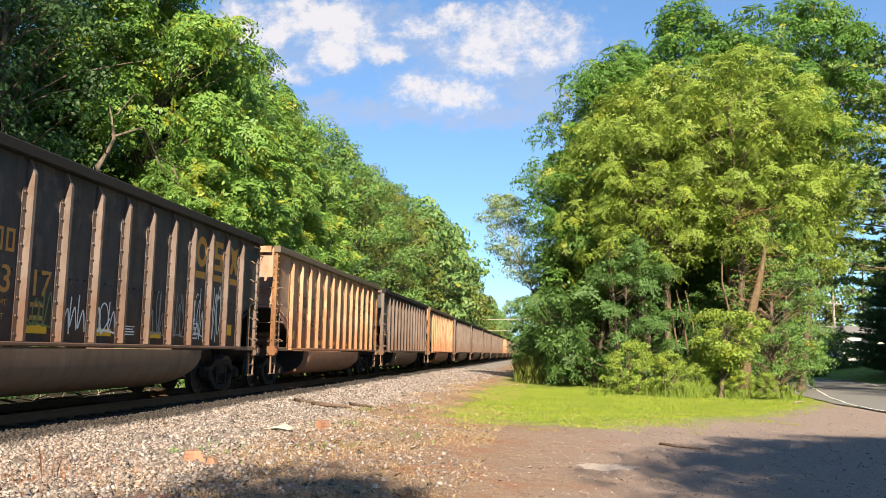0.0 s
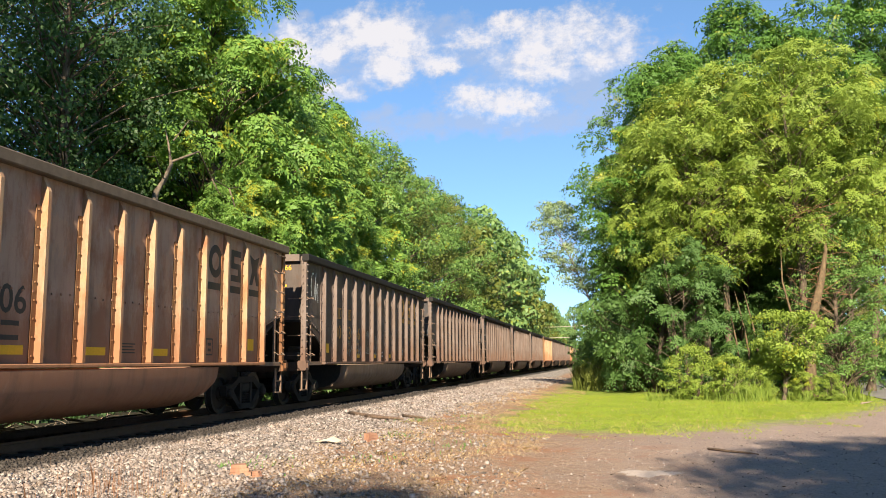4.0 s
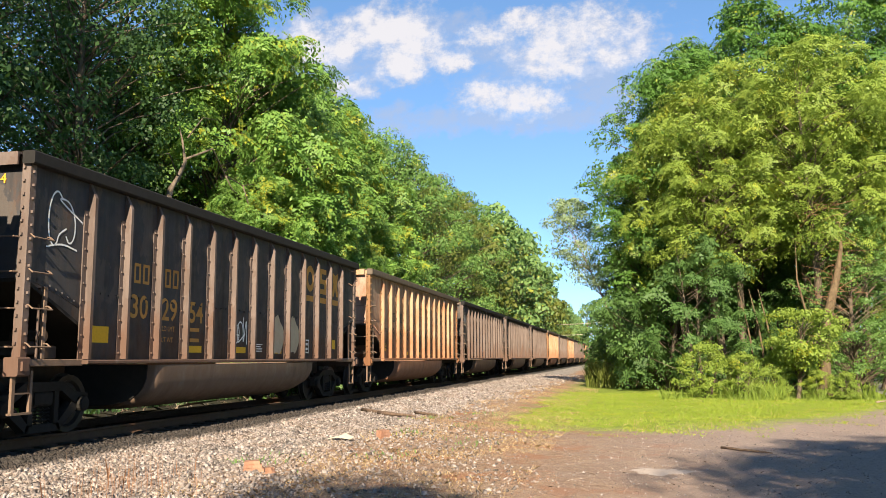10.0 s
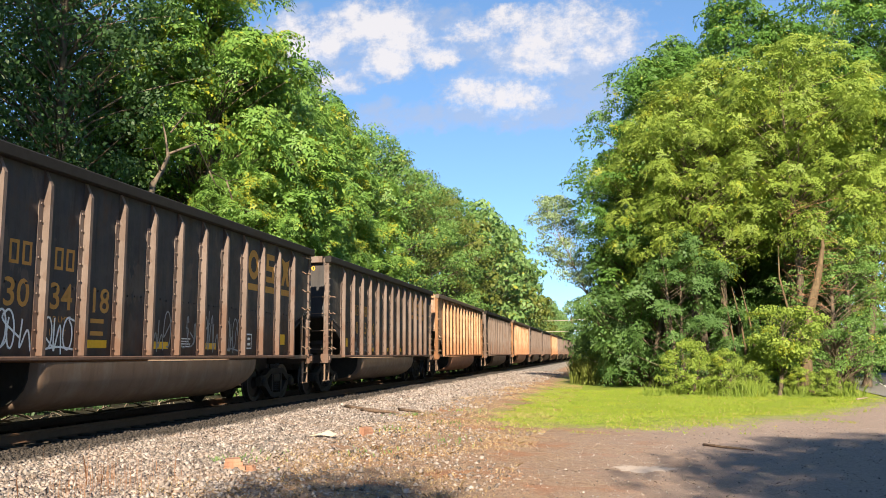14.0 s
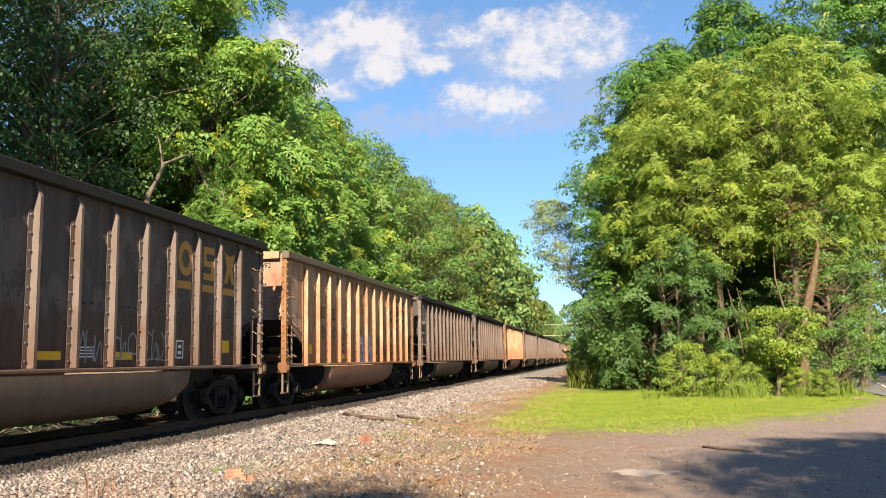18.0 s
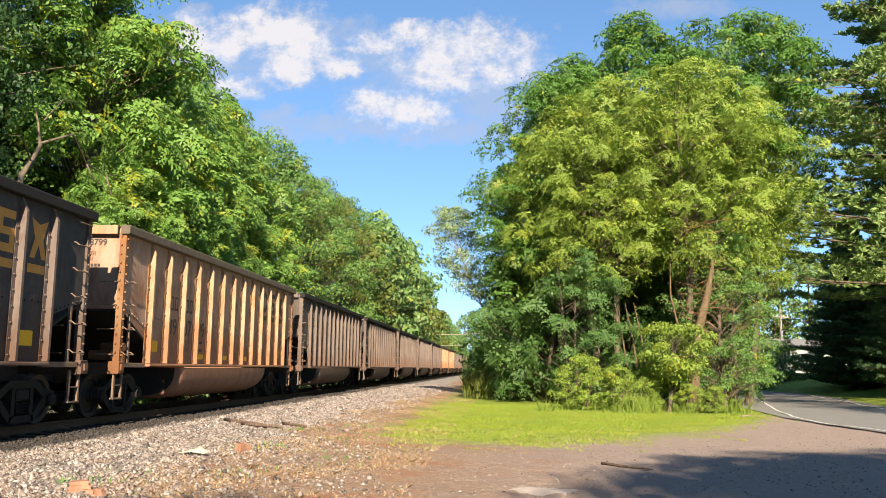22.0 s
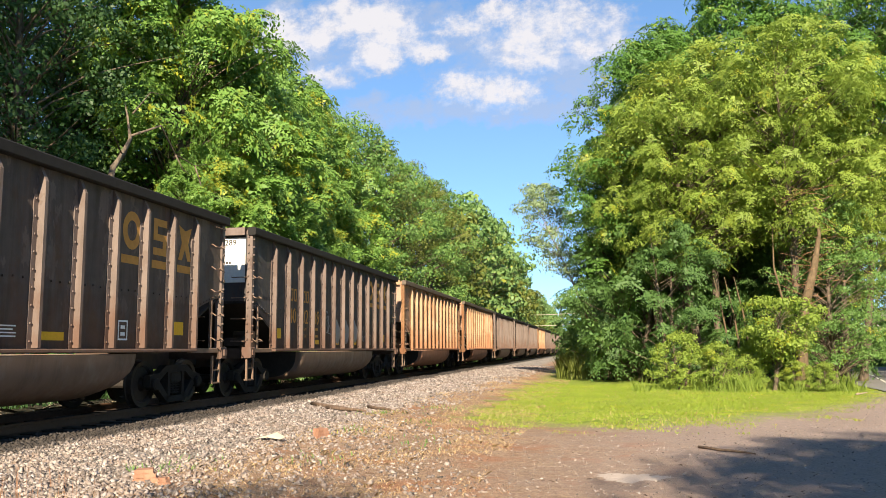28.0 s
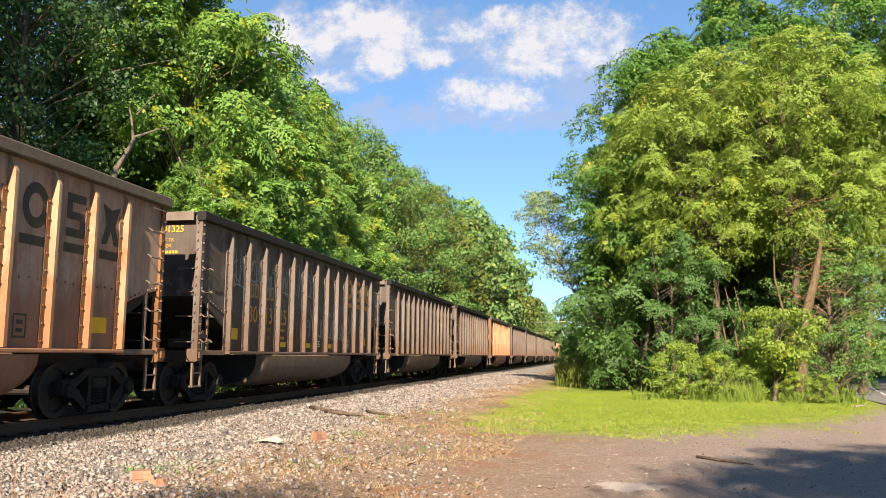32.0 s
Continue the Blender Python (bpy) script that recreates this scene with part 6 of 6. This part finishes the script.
    blades("tall_weeds", rng, x - 0.4, y, 0.5 + 0.9 * rng.random(k), 0.02 + 0.02 * rng.random(k), LEAF["olive"], "tall olive weeds at the edge of the woods", "weeds", 0.35)
    k = 24000
    x, y = -4.4 + 3.6 * rng.random(k) ** 0.9, 7 + 24 * rng.random(k) ** 1.3
    fine = np.array([noise.noise((u * 0.8, w * 0.5, 31)) for u, w in zip(x, y)])
    keep = fine > -0.1 + 0.5 * rng.random(k)
    x, y = x[keep], y[keep]
    blades("leaf_litter", rng, x, y, 0.004 + 0.008 * rng.random(len(x)), 0.003 + 0.005 * rng.random(len(x)), LEAF["litter"], "reddish brown needles and dead leaves on the earth", "leaf litter", 1.3)
    k = 7000
    x, y = -18 + 4.0 * rng.random(k), 8 + 50 * rng.random(k) ** 1.4
    blades("undergrowth", rng, x, y, 0.06 + 0.2 * rng.random(k), 0.02 + 0.03 * rng.random(k), LEAF["deep"], "dark undergrowth beyond the track", "weeds", 0.9)
    k = 260
    x, y = -13.2 + 1.4 * rng.random(k), 8 + 40 * rng.random(k)
    blades("brushwood", rng, x, y, 0.05 + 0.25 * rng.random(k), 0.008 + 0.008 * rng.random(k), PALE_BARK, "pale dead brushwood beyond the track", "brushwood", 5.0)
    k = 900
    x, y = -3.4 + 11 * rng.random(k), 7 + 14 * rng.random(k)
    blades("twigs", rng, x, y, 0.012 + 0.012 * rng.random(k), 0.004 + 0.003 * rng.random(k), OLD_WOOD, "small dark twigs and needles scattered on the ground", "twigs", 4.0)


make_grass()


# ---- beyond the road ----
def make_house():
    house = new("house")
    wall_paint = plain("white_siding", (0.78, 0.76, 0.74), 0.6, 0.0, 0.06, 3)
    roof_paint = plain("grey_shingles", (0.2, 0.19, 0.18), 0.85, 0.0, 0.25, 5)
    s = Shape().box(-5, 5, -3.5, 3.5, 0, 2.7)
    part("wall", s, wall_paint, house)
    ring = [(None, -4.0, 2.65), (None, 4.0, 2.65), (None, 4.0, 2.78), (None, 0, 3.7), (None, -4.0, 2.78)]
    part("roof", Shape().prism(ring, 0, -5.4, 5.4), roof_paint, house)
    glass = plain("dark_window_glass", (0.03, 0.035, 0.04), 0.1, 0.0, 0.1)
    for x in (-3.2, 0.0, 3.2):
        w = part("window", Shape().box(x - 0.5, x + 0.5, -3.58, -3.5, 1.0, 2.3), glass, house)
        f = Shape()
        for box in ((x - 0.58, x + 0.58, 2.3, 2.4), (x - 0.58, x + 0.58, 0.9, 1.0), (x - 0.58, x - 0.5, 1.0, 2.3), (x + 0.5, x + 0.58, 1.0, 2.3), (x - 0.5, x + 0.5, 1.62, 1.68)):
            f.box(box[0], box[1], -3.62, -3.5, box[2], box[3])
        part("window_frame", f, wall_paint, w)
    house.matrix_basis = pose(33.8, 96, ground_z(33.8, 96) - 0.1, 0, 0, -18)
    tagged(house, "white sided house with a low grey roof behind trees", "house")


make_house()
POLE_WOOD = bark_material("grey_pole_wood", (0.20, 0.17, 0.14), (0.36, 0.31, 0.26))


def utility_pole(x, y, height, turn):
    pole = new("utility_pole")
    part("post", Shape().tube([(0, 0, -0.3), (0, 0, height * 0.5), (0, 0, height)], [0.15, 0.13, 0.10], 10), POLE_WOOD, pole, smooth=True)
    part("crossarm", Shape().box(-1.1, 1.1, -0.06, 0.06, height - 0.8, height - 0.68, 0.01), POLE_WOOD, pole)
    for i in (-1.0, -0.4, 0.4, 1.0):
        part("insulator", Shape().tube([(i, 0, height - 0.68), (i, 0, height - 0.5)], [0.05, 0.03], 8), WHITE, pole)
    pole.matrix_basis = pose(x, y, ground_z(x, y), 0, 0, turn)
    return tagged(pole, "weathered wooden utility pole with a crossarm", "utility pole", "utility poles")


utility_pole(28.3, 89, 7.0, 30)
utility_pole(31.0, 30, 8.5, 20)
utility_pole(-15.5, 150, 8.2, 90)
utility_pole(3.4, 150, 9.0, 90)
WIRE = plain("dark_cable", (0.03, 0.03, 0.03), 0.6, 0.0, 0.1)


def cable(a, b, sag, material, r=0.025):
    pts = [tuple(a[j] + (b[j] - a[j]) * t - (sag * 4 * t * (1 - t) if j == 2 else 0) for j in range(3)) for t in [i / 14 for i in range(15)]]
    tagged(part("overhead_cable", Shape().tube(pts, r, 5), material, smooth=True), "thin overhead cable hung between poles", "cable", "overhead cables")


for dz, sag in ((6.6, 1.2), (6.0, 1.4), (5.0, 1.5)):
    cable((28.3, 89, ground_z(28.3, 89) + dz), (31.0, 30, ground_z(31, 30) + dz + 1.4), sag, WIRE)
PALE_WIRE = plain("pale_cable", (0.42, 0.38, 0.28), 0.6, 0.0, 0.1)
for dz in (7.5, 5.6):
    cable((-15.5, 150, dz), (3.4, 150, dz + 0.9), 0.5, PALE_WIRE, 0.05)


def marker_post():
    post = new("marker_post")
    part("post", Shape().box(-0.06, 0.06, -0.06, 0.06, -0.2, 2.0, 0.015), POLE_WOOD, post)
    part("cap", Shape().box(-0.08, 0.08, -0.08, 0.08, 2.0, 2.06, 0.01), POLE_WOOD, post)
    post.matrix_basis = pose(-0.2, 61, ground_z(-0.2, 61))
    tagged(post, "weathered yellowish marker post among the weeds", "post")


marker_post()
for x, y, s in ((24.5, 84, 0.9), (27.0, 84, 1.0), (22.0, 80, 0.6), (21.5, 73, 0.6), (28.5, 86, 0.5)):
    put(THICKET, x, y, x * 30, s * 0.75)
put(OLIVE, 29.6, 91, 0, 0.22)


# ---- what moves ----
def motions():
    """The train rolls past towards the camera, and its wheels turn."""
    way = [(0, 0.0), (4, 50.5), (6.6, 83.45), (8, 101.7), (9, 114.2), (13, 164.9), (18, 229.45), (19, 242.2), (20, 254.75), (23, 293.8), (24, 307.5), (25, 320.4), (26, 333.2), (32, 410.1)]
    for k, car in CARS.items():
        y = FIRST_FRONT + PITCH * (k - 1)
        walk(car, [(t, pose(TRACK_X, y - d, RAIL_Z)) for t, d in way])
    times = [t for t, d in way]
    moved = [d for t, d in way]
    shared = {}
    for car in CARS.values():
        for truck in car.children:
            if not truck.name.startswith("truck"):
                continue
            for wheel in truck.children:
                if not wheel.name.startswith("wheelset"):
                    continue
                at = tuple(wheel.location)
                if at not in shared:
                    rows = [(i / FPS, pose(*at, math.degrees(float(np.interp(i / FPS, times, moved)) / 0.46))) for i in range(int(32 * FPS) + 1)]
                    walk(wheel, rows)
                    shared[at] = wheel.animation_data
                else:
                    wheel.rotation_mode = "QUATERNION"
                    keys = wheel.animation_data_create()
                    keys.action = shared[at].action
                    keys.action_slot = shared[at].action_slot


motions()
